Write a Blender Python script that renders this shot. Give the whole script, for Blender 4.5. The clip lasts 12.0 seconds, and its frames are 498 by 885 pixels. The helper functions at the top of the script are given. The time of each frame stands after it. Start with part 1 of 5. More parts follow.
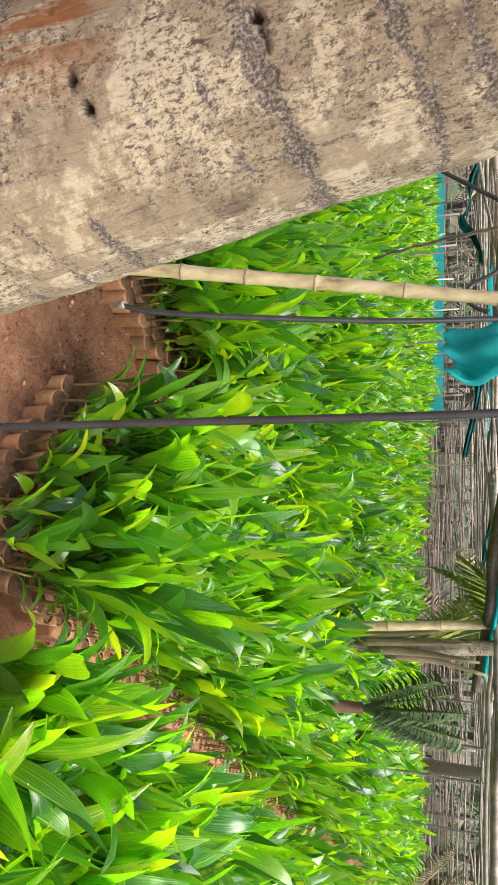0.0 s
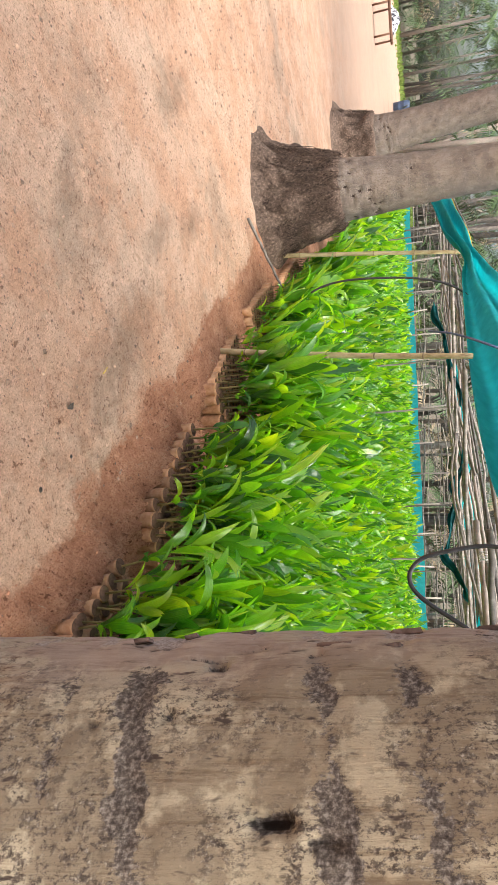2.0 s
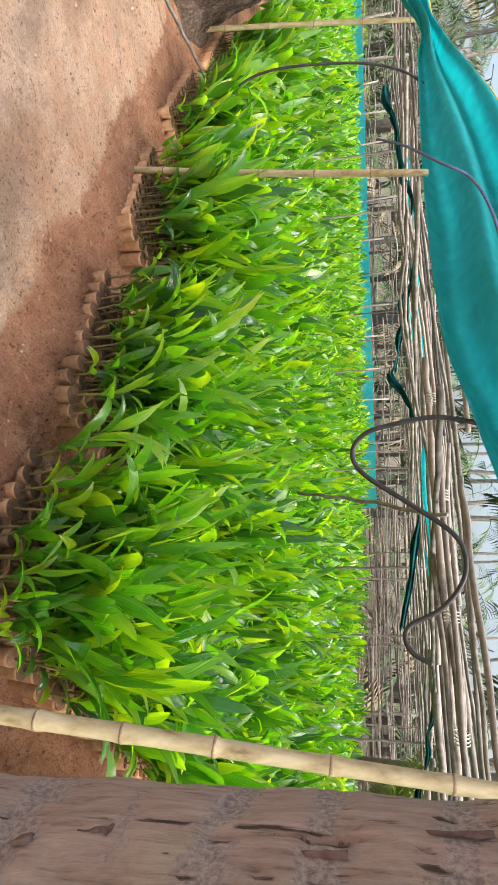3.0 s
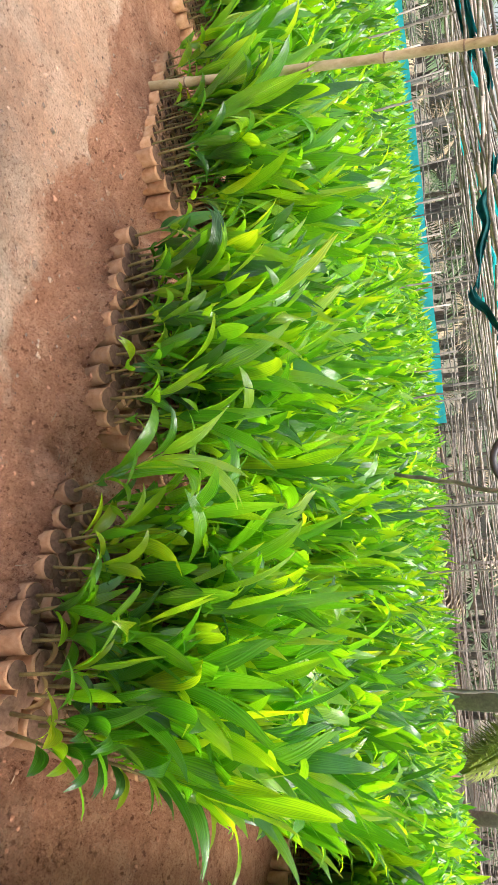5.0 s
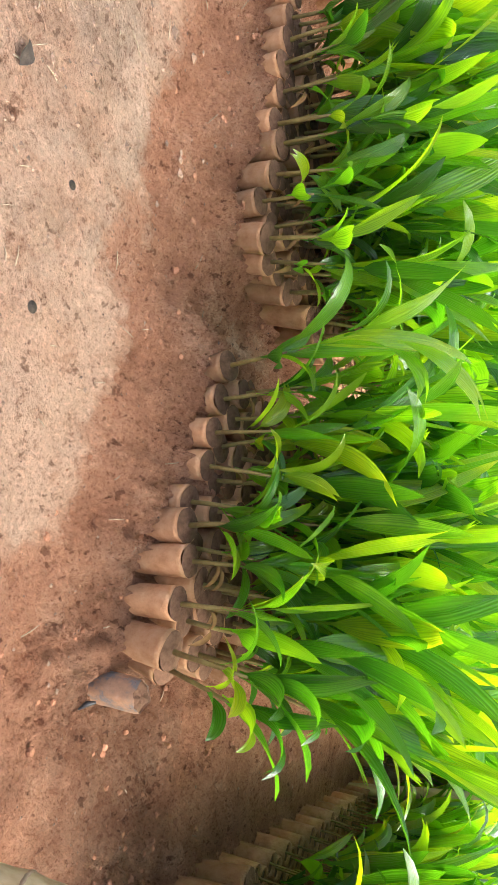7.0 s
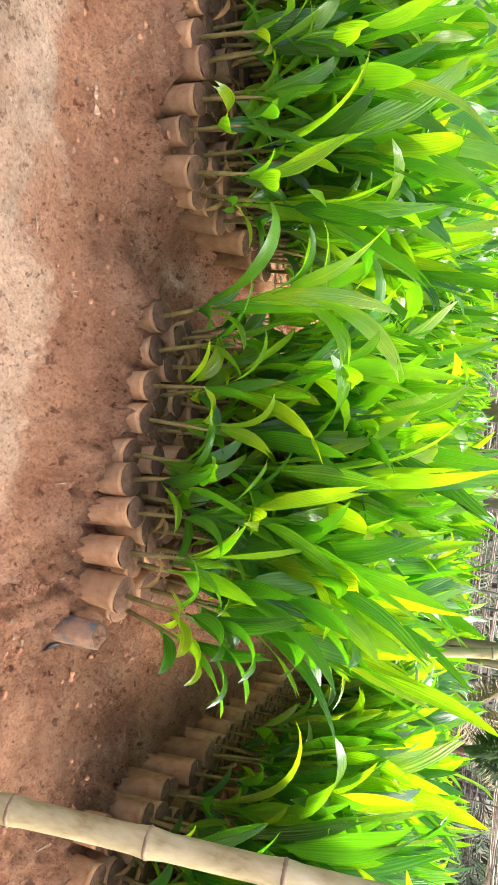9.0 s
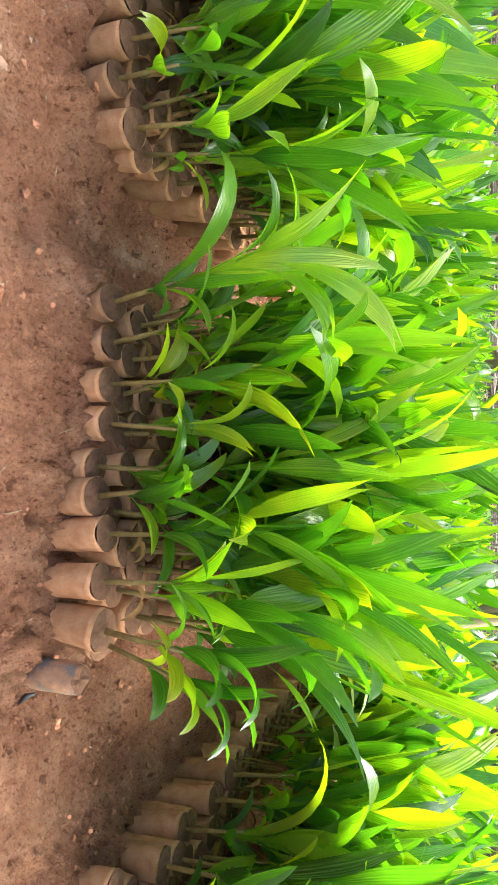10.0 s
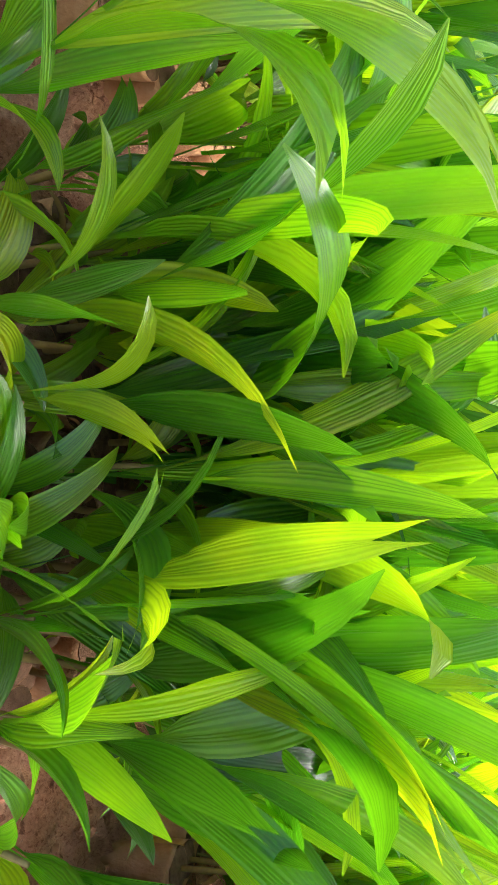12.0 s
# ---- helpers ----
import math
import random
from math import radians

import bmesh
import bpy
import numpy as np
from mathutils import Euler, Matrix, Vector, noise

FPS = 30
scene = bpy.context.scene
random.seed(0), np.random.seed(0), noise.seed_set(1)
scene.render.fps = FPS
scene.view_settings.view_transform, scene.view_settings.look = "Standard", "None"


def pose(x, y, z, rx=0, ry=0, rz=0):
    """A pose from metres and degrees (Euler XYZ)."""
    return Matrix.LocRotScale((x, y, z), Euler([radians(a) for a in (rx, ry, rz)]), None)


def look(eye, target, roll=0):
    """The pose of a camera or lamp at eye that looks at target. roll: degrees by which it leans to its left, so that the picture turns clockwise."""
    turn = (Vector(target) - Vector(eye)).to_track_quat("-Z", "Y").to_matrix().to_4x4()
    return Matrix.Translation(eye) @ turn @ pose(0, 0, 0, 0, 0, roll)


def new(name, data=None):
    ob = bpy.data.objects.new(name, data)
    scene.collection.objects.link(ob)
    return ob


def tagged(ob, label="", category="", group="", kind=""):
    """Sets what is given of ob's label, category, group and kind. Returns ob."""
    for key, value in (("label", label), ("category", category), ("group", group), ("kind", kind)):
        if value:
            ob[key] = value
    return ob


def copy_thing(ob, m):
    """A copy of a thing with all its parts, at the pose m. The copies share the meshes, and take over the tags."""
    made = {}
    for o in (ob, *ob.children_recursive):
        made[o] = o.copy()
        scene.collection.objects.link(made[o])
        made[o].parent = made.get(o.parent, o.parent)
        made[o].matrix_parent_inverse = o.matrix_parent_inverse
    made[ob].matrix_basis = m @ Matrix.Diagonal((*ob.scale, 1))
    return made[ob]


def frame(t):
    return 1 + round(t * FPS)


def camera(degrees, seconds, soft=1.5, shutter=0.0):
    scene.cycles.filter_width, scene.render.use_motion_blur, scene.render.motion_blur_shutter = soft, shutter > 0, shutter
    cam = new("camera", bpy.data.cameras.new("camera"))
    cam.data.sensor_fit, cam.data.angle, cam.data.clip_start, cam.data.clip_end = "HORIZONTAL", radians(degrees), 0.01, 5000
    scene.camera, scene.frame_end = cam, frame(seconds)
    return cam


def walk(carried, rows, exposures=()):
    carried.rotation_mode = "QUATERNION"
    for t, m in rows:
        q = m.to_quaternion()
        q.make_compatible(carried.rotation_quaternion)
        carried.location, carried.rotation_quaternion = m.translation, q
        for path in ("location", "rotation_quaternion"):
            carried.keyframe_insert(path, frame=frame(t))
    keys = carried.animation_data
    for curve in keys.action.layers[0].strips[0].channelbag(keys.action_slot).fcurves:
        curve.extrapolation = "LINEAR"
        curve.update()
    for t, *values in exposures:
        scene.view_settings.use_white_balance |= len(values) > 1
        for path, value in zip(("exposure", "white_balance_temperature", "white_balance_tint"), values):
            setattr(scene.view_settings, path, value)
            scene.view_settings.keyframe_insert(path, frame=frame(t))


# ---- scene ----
cam = camera(42.3, 12.0)
PATH = [
    (0, (1.103, -0.385, 1.612), (0.839, 1.485, 0.956), 89.8),
    (0.5, (1.066, -0.394, 1.606), (0.552, 1.443, 1.007), 92.3),
    (0.9, (0.897, -0.372, 1.574), (0.184, 1.421, 1.047), 93.1),
    (1, (0.805, -0.431, 1.603), (0.076, 1.35, 1.06), 91.8),
    (1.5, (0.525, -0.447, 1.612), (-0.343, 1.261, 1.038), 89.9),
    (1.6, (0.477, -0.429, 1.605), (-0.428, 1.251, 1.005), 89.0),
    (2, (0.268, -0.269, 1.59), (-0.707, 1.379, 1.011), 86.4),
    (2.5, (0.083, -0.131, 1.613), (-0.806, 1.578, 1.074), 90.1),
    (3, (-0.148, -0.043, 1.607), (-0.555, 1.859, 1.143), 87.7),
    (3.2, (-0.186, 0.019, 1.614), (-0.512, 1.905, 1.034), 87.7),
    (3.5, (-0.253, 0.137, 1.583), (-0.637, 2.011, 1.001), 85.6),
    (3.7, (-0.295, 0.221, 1.547), (-0.702, 2.079, 0.929), 86.3),
    (5.3, (-0.632, 0.501, 1.215), (-0.705, 2.392, 0.568), 85.3),
    (5.5, (-0.669, 0.51, 1.06), (-0.606, 2.417, 0.461), 91.0),
    (6, (-0.707, 0.668, 0.935), (-0.497, 2.52, 0.209), 91.1),
    (6.2, (-0.705, 0.741, 0.906), (-0.424, 2.593, 0.205), 91.9),
    (6.5, (-0.726, 0.79, 0.847), (-0.386, 2.615, 0.104), 93.4),
    (6.7, (-0.73, 0.823, 0.856), (-0.403, 2.625, 0.052), 92.5),
    (8.3, (-0.928, 0.846, 0.815), (-0.183, 2.542, 0.061), 99.1),
    (8.5, (-0.955, 0.849, 0.881), (-0.288, 2.572, 0.116), 95.6),
    (9, (-0.974, 0.856, 0.921), (-0.171, 2.557, 0.24), 95.6),
    (9.5, (-0.993, 0.932, 0.953), (-0.132, 2.584, 0.225), 91.6),
    (10, (-0.921, 1.083, 0.891), (-0.044, 2.743, 0.201), 90.4),
    (10.5, (-0.836, 1.314, 0.889), (0.026, 2.973, 0.18), 90.6),
    (11, (-0.815, 1.439, 0.851), (0.254, 3.024, 0.263), 94.2),
    (11.5, (-0.778, 1.553, 0.836), (0.452, 3.034, 0.292), 94.0),
    (12, (-0.661, 1.678, 0.72), (0.399, 3.259, 0.105), 91.5),
]
walk(cam, [(t, look(eye, target, roll)) for t, eye, target, roll in PATH], [(0.0, 1.5), (1.0, 1.55), (1.5, 1.5), (2.0, 1.5), (2.5, 1.38), (3.0, 1.58), (3.5, 1.7), (5.5, 2.02), (6.5, 2.17), (9.5, 2.3), (11.0, 2.34), (12.0, 2.1)])

# ---------- world, sun, exposure ----------
SUN_UP, SUN_AZ = 72, 118  # degrees up, and clockwise from +y
world = bpy.data.worlds.new("world")
scene.world = world
world.use_nodes = True
wt = world.node_tree
sky = wt.nodes.new("ShaderNodeTexSky")
sky.sky_type = "NISHITA"
sky.sun_disc = False
sky.sun_elevation = radians(SUN_UP)
sky.sun_rotation = radians(SUN_AZ)
sky.air_density = 1.0
sky.dust_density = 5.5
sky.ozone_density = 0.8
wt.links.new(sky.outputs["Color"], wt.nodes["Background"].inputs["Color"])
wt.nodes["Background"].inputs["Strength"].default_value = 0.115
sun = new("sun", bpy.data.lights.new("sun", "SUN"))
sun.data.energy = 2.9
sun.data.angle = radians(46)
sun.data.color = (1.0, 0.975, 0.94)
to_sun = Vector((math.sin(radians(SUN_AZ)) * math.cos(radians(SUN_UP)), math.cos(radians(SUN_AZ)) * math.cos(radians(SUN_UP)), math.sin(radians(SUN_UP))))
sun.matrix_world = look(to_sun * 40, (0, 0, 0))


# ---------- materials ----------
def material(name, rough=0.8, metal=0.0, spec=0.5):
    m = bpy.data.materials.new(name)
    m.use_nodes = True
    t = m.node_tree
    b = t.nodes["Principled BSDF"]
    b.inputs["Roughness"].default_value = rough
    b.inputs["Metallic"].default_value = metal
    b.inputs["Specular IOR Level"].default_value = spec
    return m, t, b


def node(t, kind, **values):
    n = t.nodes.new(kind)
    for k, v in values.items():
        n.inputs[k].default_value = v
    return n


def noise_tex(t, vec, scale, detail=5.0, rough=0.6):
    n = node(t, "ShaderNodeTexNoise", Scale=scale, Detail=detail, Roughness=rough)
    if vec is not None:
        t.links.new(vec, n.inputs["Vector"])
    return n.outputs["Fac"]


def ramp(t, fac, stops):
    r = t.nodes.new("ShaderNodeValToRGB")
    e = r.color_ramp.elements
    while len(e) < len(stops):
        e.new(0.5)
    for k, (p, c) in enumerate(stops):
        e[k].position, e[k].color = p, (*c, 1)
    t.links.new(fac, r.inputs["Fac"])
    return r.outputs["Color"]


def mix(t, fac, a, b, mode="MIX"):
    n = t.nodes.new("ShaderNodeMix")
    n.data_type, n.blend_type = "RGBA", mode
    for sock, v in ((n.inputs[0], fac), (n.inputs[6], a), (n.inputs[7], b)):
        if isinstance(v, (int, float)):
            sock.default_value = v
        elif isinstance(v, tuple):
            sock.default_value = (*v, 1)
        else:
            t.links.new(v, sock)
    return n.outputs[2]


def math_node(t, op, a, b=None, c=None):
    n = t.nodes.new("ShaderNodeMath")
    n.operation = op
    for k, v in enumerate((a, b, c)):
        if v is None:
            continue
        if isinstance(v, (int, float)):
            n.inputs[k].default_value = v
        else:
            t.links.new(v, n.inputs[k])
    return n.outputs[0]


def bump(t, b, height, strength=0.5, distance=0.01):
    n = node(t, "ShaderNodeBump", Strength=strength, Distance=distance)
    t.links.new(height, n.inputs["Height"])
    t.links.new(n.outputs["Normal"], b.inputs["Normal"])


def coords(t, kind="Object", scale=None):
    c = t.nodes.new("ShaderNodeTexCoord").outputs[kind]
    if scale is None:
        return c
    m = t.nodes.new("ShaderNodeMapping")
    m.inputs["Scale"].default_value = scale
    t.links.new(c, m.inputs["Vector"])
    return m.outputs["Vector"]


def variation(t):
    """A random number for each thing and each loose piece."""
    a = t.nodes.new("ShaderNodeObjectInfo").outputs["Random"]
    b = t.nodes.new("ShaderNodeNewGeometry").outputs["Random Per Island"]
    return math_node(t, "FRACT", math_node(t, "ADD", a, b))


def leaf_material():
    m, t, b = material("leaf", 0.34, spec=0.8)
    b.inputs["Coat Weight"].default_value = 1.0
    b.inputs["Coat Roughness"].default_value = 0.26
    b.inputs["Coat IOR"].default_value = 1.65
    uv = t.nodes.new("ShaderNodeUVMap").outputs["UV"]
    sep = t.nodes.new("ShaderNodeSeparateXYZ")
    t.links.new(uv, sep.inputs[0])
    u, v = sep.outputs[0], sep.outputs[1]
    r = variation(t)
    col = ramp(t, r, [(0.0, (0.030, 0.140, 0.014)), (0.25, (0.068, 0.280, 0.016)), (0.50, (0.140, 0.430, 0.018)), (0.84, (0.230, 0.490, 0.018)), (1.0, (0.32, 0.52, 0.022))])
    wander = math_node(t, "MULTIPLY", math_node(t, "SINE", math_node(t, "MULTIPLY_ADD", u, 7.0, math_node(t, "MULTIPLY", r, 40.0))), 1.9)
    pleat = math_node(t, "SINE", math_node(t, "ADD", math_node(t, "MULTIPLY", u, 31.0), wander))
    stripe = ramp(t, math_node(t, "MULTIPLY_ADD", pleat, 0.5, 0.5), [(0.50, (0, 0, 0)), (0.95, (0.62, 0.62, 0.62))])
    marked = math_node(t, "MULTIPLY", stripe, math_node(t, "FRACT", math_node(t, "MULTIPLY", r, 13.7)))
    col = mix(t, marked, col, mix(t, 1.0, col, (0.30, 0.52, 0.5), "MULTIPLY"))
    blotch = ramp(t, math_node(t, "ADD", noise_tex(t, coords(t), 7.0, 2.0), math_node(t, "MULTIPLY_ADD", v, 0.16, -0.08)), [(0.42, (0, 0, 0)), (0.62, (1, 1, 1))])
    col = mix(t, math_node(t, "MULTIPLY", blotch, 0.75), col, mix(t, 1.0, col, (1.6, 1.22, 1.0), "MULTIPLY"))
    t.links.new(col, b.inputs["Base Color"])
    bump(t, b, pleat, 0.8, 0.0026)
    tr = t.nodes.new("ShaderNodeBsdfTranslucent")
    t.links.new(mix(t, 1.0, col, (1.75, 1.60, 0.34), "MULTIPLY"), tr.inputs["Color"])
    ms = t.nodes.new("ShaderNodeMixShader")
    ms.inputs[0].default_value = 0.54
    t.links.new(b.outputs[0], ms.inputs[1])
    t.links.new(tr.outputs[0], ms.inputs[2])
    t.links.new(ms.outputs[0], t.nodes["Material Output"].inputs["Surface"])
    return m


def soil_material():
    m, t, b = material("red_soil", 0.95, spec=0.15)
    p = coords(t)
    damp = t.nodes.new("ShaderNodeAttribute")
    damp.attribute_name = "damp"
    big = noise_tex(t, p, 0.9, 6.0, 0.65)
    mid = noise_tex(t, p, 7.0, 8.0, 0.7)
    fine = math_node(t, "ADD", noise_tex(t, p, 48.0, 7.0, 0.8), math_node(t, "MULTIPLY_ADD", noise_tex(t, p, 3.3, 4.0, 0.6), 0.5, -0.25))
    grit = noise_tex(t, p, 260.0, 3.0, 0.7)
    lump = noise_tex(t, p, 110.0, 4.0, 0.75)
    dry = ramp(t, big, [(0.30, (0.62, 0.375, 0.245)), (0.45, (0.71, 0.470, 0.325)), (0.58, (0.76, 0.540, 0.390)), (0.72, (0.64, 0.455, 0.320))])
    dry = mix(t, ramp(t, mid, [(0.35, (0, 0, 0)), (0.7, (0.6, 0.6, 0.6))]), dry, (0.53, 0.355, 0.240))
    dry = mix(t, ramp(t, noise_tex(t, p, 2.7, 5.0, 0.65), [(0.44, (0, 0, 0)), (0.60, (0.75, 0.75, 0.75))]), dry, (0.60, 0.345, 0.215))
    grey = ramp(t, noise_tex(t, p, 1.15, 7.0, 0.72), [(0.52, (0, 0, 0)), (0.62, (0.5, 0.5, 0.5))])
    dry = mix(t, grey, dry, (0.34, 0.265, 0.190))
    wet = ramp(t, mid, [(0.30, (0.35, 0.155, 0.085)), (0.52, (0.49, 0.245, 0.145)), (0.72, (0.60, 0.345, 0.220))])
    edge = math_node(t, "ADD", damp.outputs["Fac"], math_node(t, "MULTIPLY_ADD", mid, 0.5, -0.25))
    col = mix(t, ramp(t, edge, [(0.40, (0, 0, 0)), (0.50, (1, 1, 1))]), dry, wet)
    col = mix(t, ramp(t, fine, [(0.36, (0.9, 0.9, 0.9)), (0.42, (0, 0, 0))]), col, mix(t, 1.0, col, (0.56, 0.48, 0.44), "MULTIPLY"))
    col = mix(t, ramp(t, grit, [(0.58, (0, 0, 0)), (0.72, (0.5, 0.5, 0.5))]), col, mix(t, 1.0, col, (1.45, 1.4, 1.35), "MULTIPLY"))
    col = mix(t, ramp(t, lump, [(0.38, (0.95, 0.95, 0.95)), (0.46, (0, 0, 0))]), col, mix(t, 1.0, col, (0.66, 0.58, 0.54), "MULTIPLY"))
    col = mix(t, ramp(t, lump, [(0.54, (0, 0, 0)), (0.66, (0.7, 0.7, 0.7))]), col, mix(t, 1.0, col, (1.38, 1.36, 1.34), "MULTIPLY"))
    clump = noise_tex(t, p, 19.0, 6.0, 0.8)
    col = mix(t, ramp(t, clump, [(0.36, (0.8, 0.8, 0.8)), (0.45, (0, 0, 0))]), col, mix(t, 1.0, col, (0.74, 0.65, 0.60), "MULTIPLY"))
    col = mix(t, ramp(t, clump, [(0.54, (0, 0, 0)), (0.62, (0.8, 0.8, 0.8))]), col, mix(t, 1.0, col, (1.18, 1.22, 1.24), "MULTIPLY"))
    fleck = noise_tex(t, p, 33.0, 3.0, 0.55)
    col = mix(t, ramp(t, fleck, [(0.63, (0, 0, 0)), (0.68, (0.85, 0.85, 0.85))]), col, mix(t, 1.0, col, (0.40, 0.34, 0.31), "MULTIPLY"))
    lit = t.nodes.new("ShaderNodeAttribute")
    lit.attribute_name = "litter"
    # distant soil darkened in colour, standing in for tree shade over the yard
    far_shade = t.nodes.new("ShaderNodeAttribute")
    far_shade.attribute_name = "far_shade"
    col = mix(t, math_node(t, "MULTIPLY", far_shade.outputs["Fac"], ramp(t, big, [(0.3, (0.75, 0.75, 0.75)), (0.6, (1, 1, 1))])), col, mix(t, mid, (0.30, 0.205, 0.150), (0.42, 0.295, 0.215)))
    stain = t.nodes.new("ShaderNodeAttribute")
    stain.attribute_name = "stain"
    rim = math_node(t, "ADD", stain.outputs["Fac"], math_node(t, "MULTIPLY_ADD", noise_tex(t, p, 9.0, 7.0, 0.75), 1.5, -0.75))
    col = mix(t, ramp(t, rim, [(0.22, (0, 0, 0)), (0.85, (0.8, 0.8, 0.8))]), col, mix(t, 1.0, col, (0.50, 0.52, 0.52), "MULTIPLY"))
    col = mix(t, lit.outputs["Fac"], col, ramp(t, mid, [(0.3, (0.05, 0.045, 0.03)), (0.6, (0.12, 0.10, 0.07)), (0.8, (0.09, 0.12, 0.04))]))
    t.links.new(col, b.inputs["Base Color"])
    h = math_node(t, "ADD", math_node(t, "MULTIPLY", mid, 0.6), math_node(t, "ADD", fine, math_node(t, "ADD", lump, math_node(t, "MULTIPLY", grit, 0.5))))
    bump(t, b, h, 1.0, 0.030)
    return m


def bark_material(name, base, pale, dark, rust=0.0):
    """Palm bark: the UV map is in metres round and up the trunk."""
    m, t, b = material(name, 0.92, spec=0.2)

    def grain(sx, sy, detail=6.0, rough=0.7):
        uv = t.nodes.new("ShaderNodeUVMap").outputs["UV"]
        mp = t.nodes.new("ShaderNodeMapping")
        mp.inputs["Scale"].default_value = (sx, sy, 1)
        t.links.new(uv, mp.inputs["Vector"])
        return noise_tex(t, mp.outputs["Vector"], 1.0, detail, rough)

    patch = grain(6.5, 5.5, 9.0, 0.68)
    tone = grain(2.2, 1.6, 4.0)
    fibre = grain(130, 7, 5.0)
    dash = grain(60, 16, 3.0)
    crust = grain(110, 60, 6.0, 0.85)
    where = grain(3.2, 2.6, 5.0)
    speck = grain(190, 150, 3.0, 0.7)
    col = ramp(t, patch, [(0.36, dark), (0.43, base), (0.495, base), (0.54, pale), (0.75, pale)])
    col = mix(t, ramp(t, tone, [(0.35, (0.55, 0.55, 0.55)), (0.65, (0, 0, 0))]), col, mix(t, 1.0, col, (0.76, 0.67, 0.58), "MULTIPLY"))
    f = math_node(t, "MULTIPLY", ramp(t, crust, [(0.49, (0, 0, 0)), (0.55, (1, 1, 1))]), ramp(t, where, [(0.42, (0, 0, 0)), (0.51, (1, 1, 1))]))
    col = mix(t, f, col, ramp(t, speck, [(0.38, (0.090, 0.068, 0.050)), (0.54, (0.185, 0.145, 0.108)), (0.66, (0.45, 0.385, 0.29))]))
    col = mix(t, ramp(t, fibre, [(0.36, (0.55, 0.55, 0.55)), (0.46, (0, 0, 0))]), col, mix(t, 1.0, col, (0.52, 0.44, 0.38), "MULTIPLY"))
    col = mix(t, ramp(t, dash, [(0.30, (0.95, 0.95, 0.95)), (0.36, (0, 0, 0))]), col, (0.085, 0.060, 0.048))
    col = mix(t, ramp(t, speck, [(0.60, (0, 0, 0)), (0.72, (0.55, 0.55, 0.55))]), col, mix(t, 1.0, col, (1.5, 1.45, 1.4), "MULTIPLY"))
    if rust:
        bare = t.nodes.new("ShaderNodeAttribute")
        bare.attribute_name = "bare"
        f = math_node(t, "MULTIPLY", bare.outputs["Fac"], ramp(t, patch, [(0.52, (0.95, 0.95, 0.95)), (0.58, (0.25, 0.25, 0.25))]))
        col = mix(t, f, col, ramp(t, math_node(t, "ADD", math_node(t, "MULTIPLY", fibre, 0.5), math_node(t, "MULTIPLY", dash, 0.5)), [(0.34, (0.20, 0.140, 0.105)), (0.43, (0.48, 0.355, 0.275)), (0.60, (0.64, 0.50, 0.395))]))
    pit = t.nodes.new("ShaderNodeAttribute")
    pit.attribute_name = "scar"
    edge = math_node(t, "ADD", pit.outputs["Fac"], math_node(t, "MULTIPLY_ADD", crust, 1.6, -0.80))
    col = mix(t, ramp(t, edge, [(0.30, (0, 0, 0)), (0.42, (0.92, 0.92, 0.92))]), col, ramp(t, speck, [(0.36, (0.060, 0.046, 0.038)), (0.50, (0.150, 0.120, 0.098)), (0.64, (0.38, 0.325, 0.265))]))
    # deepest pits go near black: the shade inside a hole put into colour
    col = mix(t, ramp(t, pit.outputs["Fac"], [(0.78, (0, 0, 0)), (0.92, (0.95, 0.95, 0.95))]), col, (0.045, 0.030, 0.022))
    if rust:
        crown = math_node(t, "ADD", math_node(t, "MULTIPLY", pit.outputs["Fac"], -1.0), math_node(t, "MULTIPLY_ADD", crust, 1.2, -0.60))
        col = mix(t, ramp(t, crown, [(0.16, (0, 0, 0)), (0.36, (0.75, 0.75, 0.75))]), col, ramp(t, speck, [(0.38, (0.27, 0.22, 0.19)), (0.60, (0.60, 0.53, 0.46))]))
        # cracks are barely cut into the mesh; their shade is put into the colour
        split = t.nodes.new("ShaderNodeAttribute")
        split.attribute_name = "crack"
        thread = ramp(t, grain(95, 4.5, 4.0), [(0.40, (1, 1, 1)), (0.48, (0.08, 0.08, 0.08))])
        col = mix(t, math_node(t, "MULTIPLY", thread, ramp(t, split.outputs["Fac"], [(0.15, (0, 0, 0)), (0.6, (0.9, 0.9, 0.9))])), col, (0.060, 0.040, 0.028))
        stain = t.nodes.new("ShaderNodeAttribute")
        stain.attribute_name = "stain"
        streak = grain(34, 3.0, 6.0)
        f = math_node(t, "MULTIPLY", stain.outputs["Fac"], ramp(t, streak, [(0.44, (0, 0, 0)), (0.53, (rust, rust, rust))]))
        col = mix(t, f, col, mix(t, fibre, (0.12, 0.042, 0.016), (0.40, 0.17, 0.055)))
    t.links.new(col, b.inputs["Base Color"])
    h = math_node(t, "ADD", math_node(t, "ADD", crust, math_node(t, "MULTIPLY", patch, 1.4)), math_node(t, "MULTIPLY", math_node(t, "ADD", fibre, dash), 0.8))
    bump(t, b, h, 0.9, 0.010)
    return m


def plain(name, stops, scale=12.0, rough=0.8, bumps=0.4, dist=0.004, metal=0.0, spec=0.4, stretch=None, detail=5.0, vary=0.35):
    m, t, b = material(name, rough, metal, spec)
    p = coords(t, scale=stretch) if stretch else coords(t)
    n = noise_tex(t, p, scale, detail, 0.65)
    r = variation(t)
    col = ramp(t, n, stops)
    col = mix(t, vary, col, mix(t, 1.0, col, ramp(t, r, [(0, (0.45, 0.45, 0.45)), (1, (1.55, 1.5, 1.45))]), "MULTIPLY"))
    t.links.new(col, b.inputs["Base Color"])
    bump(t, b, noise_tex(t, p, scale * 5, 4.0, 0.7), bumps, dist)
    return m


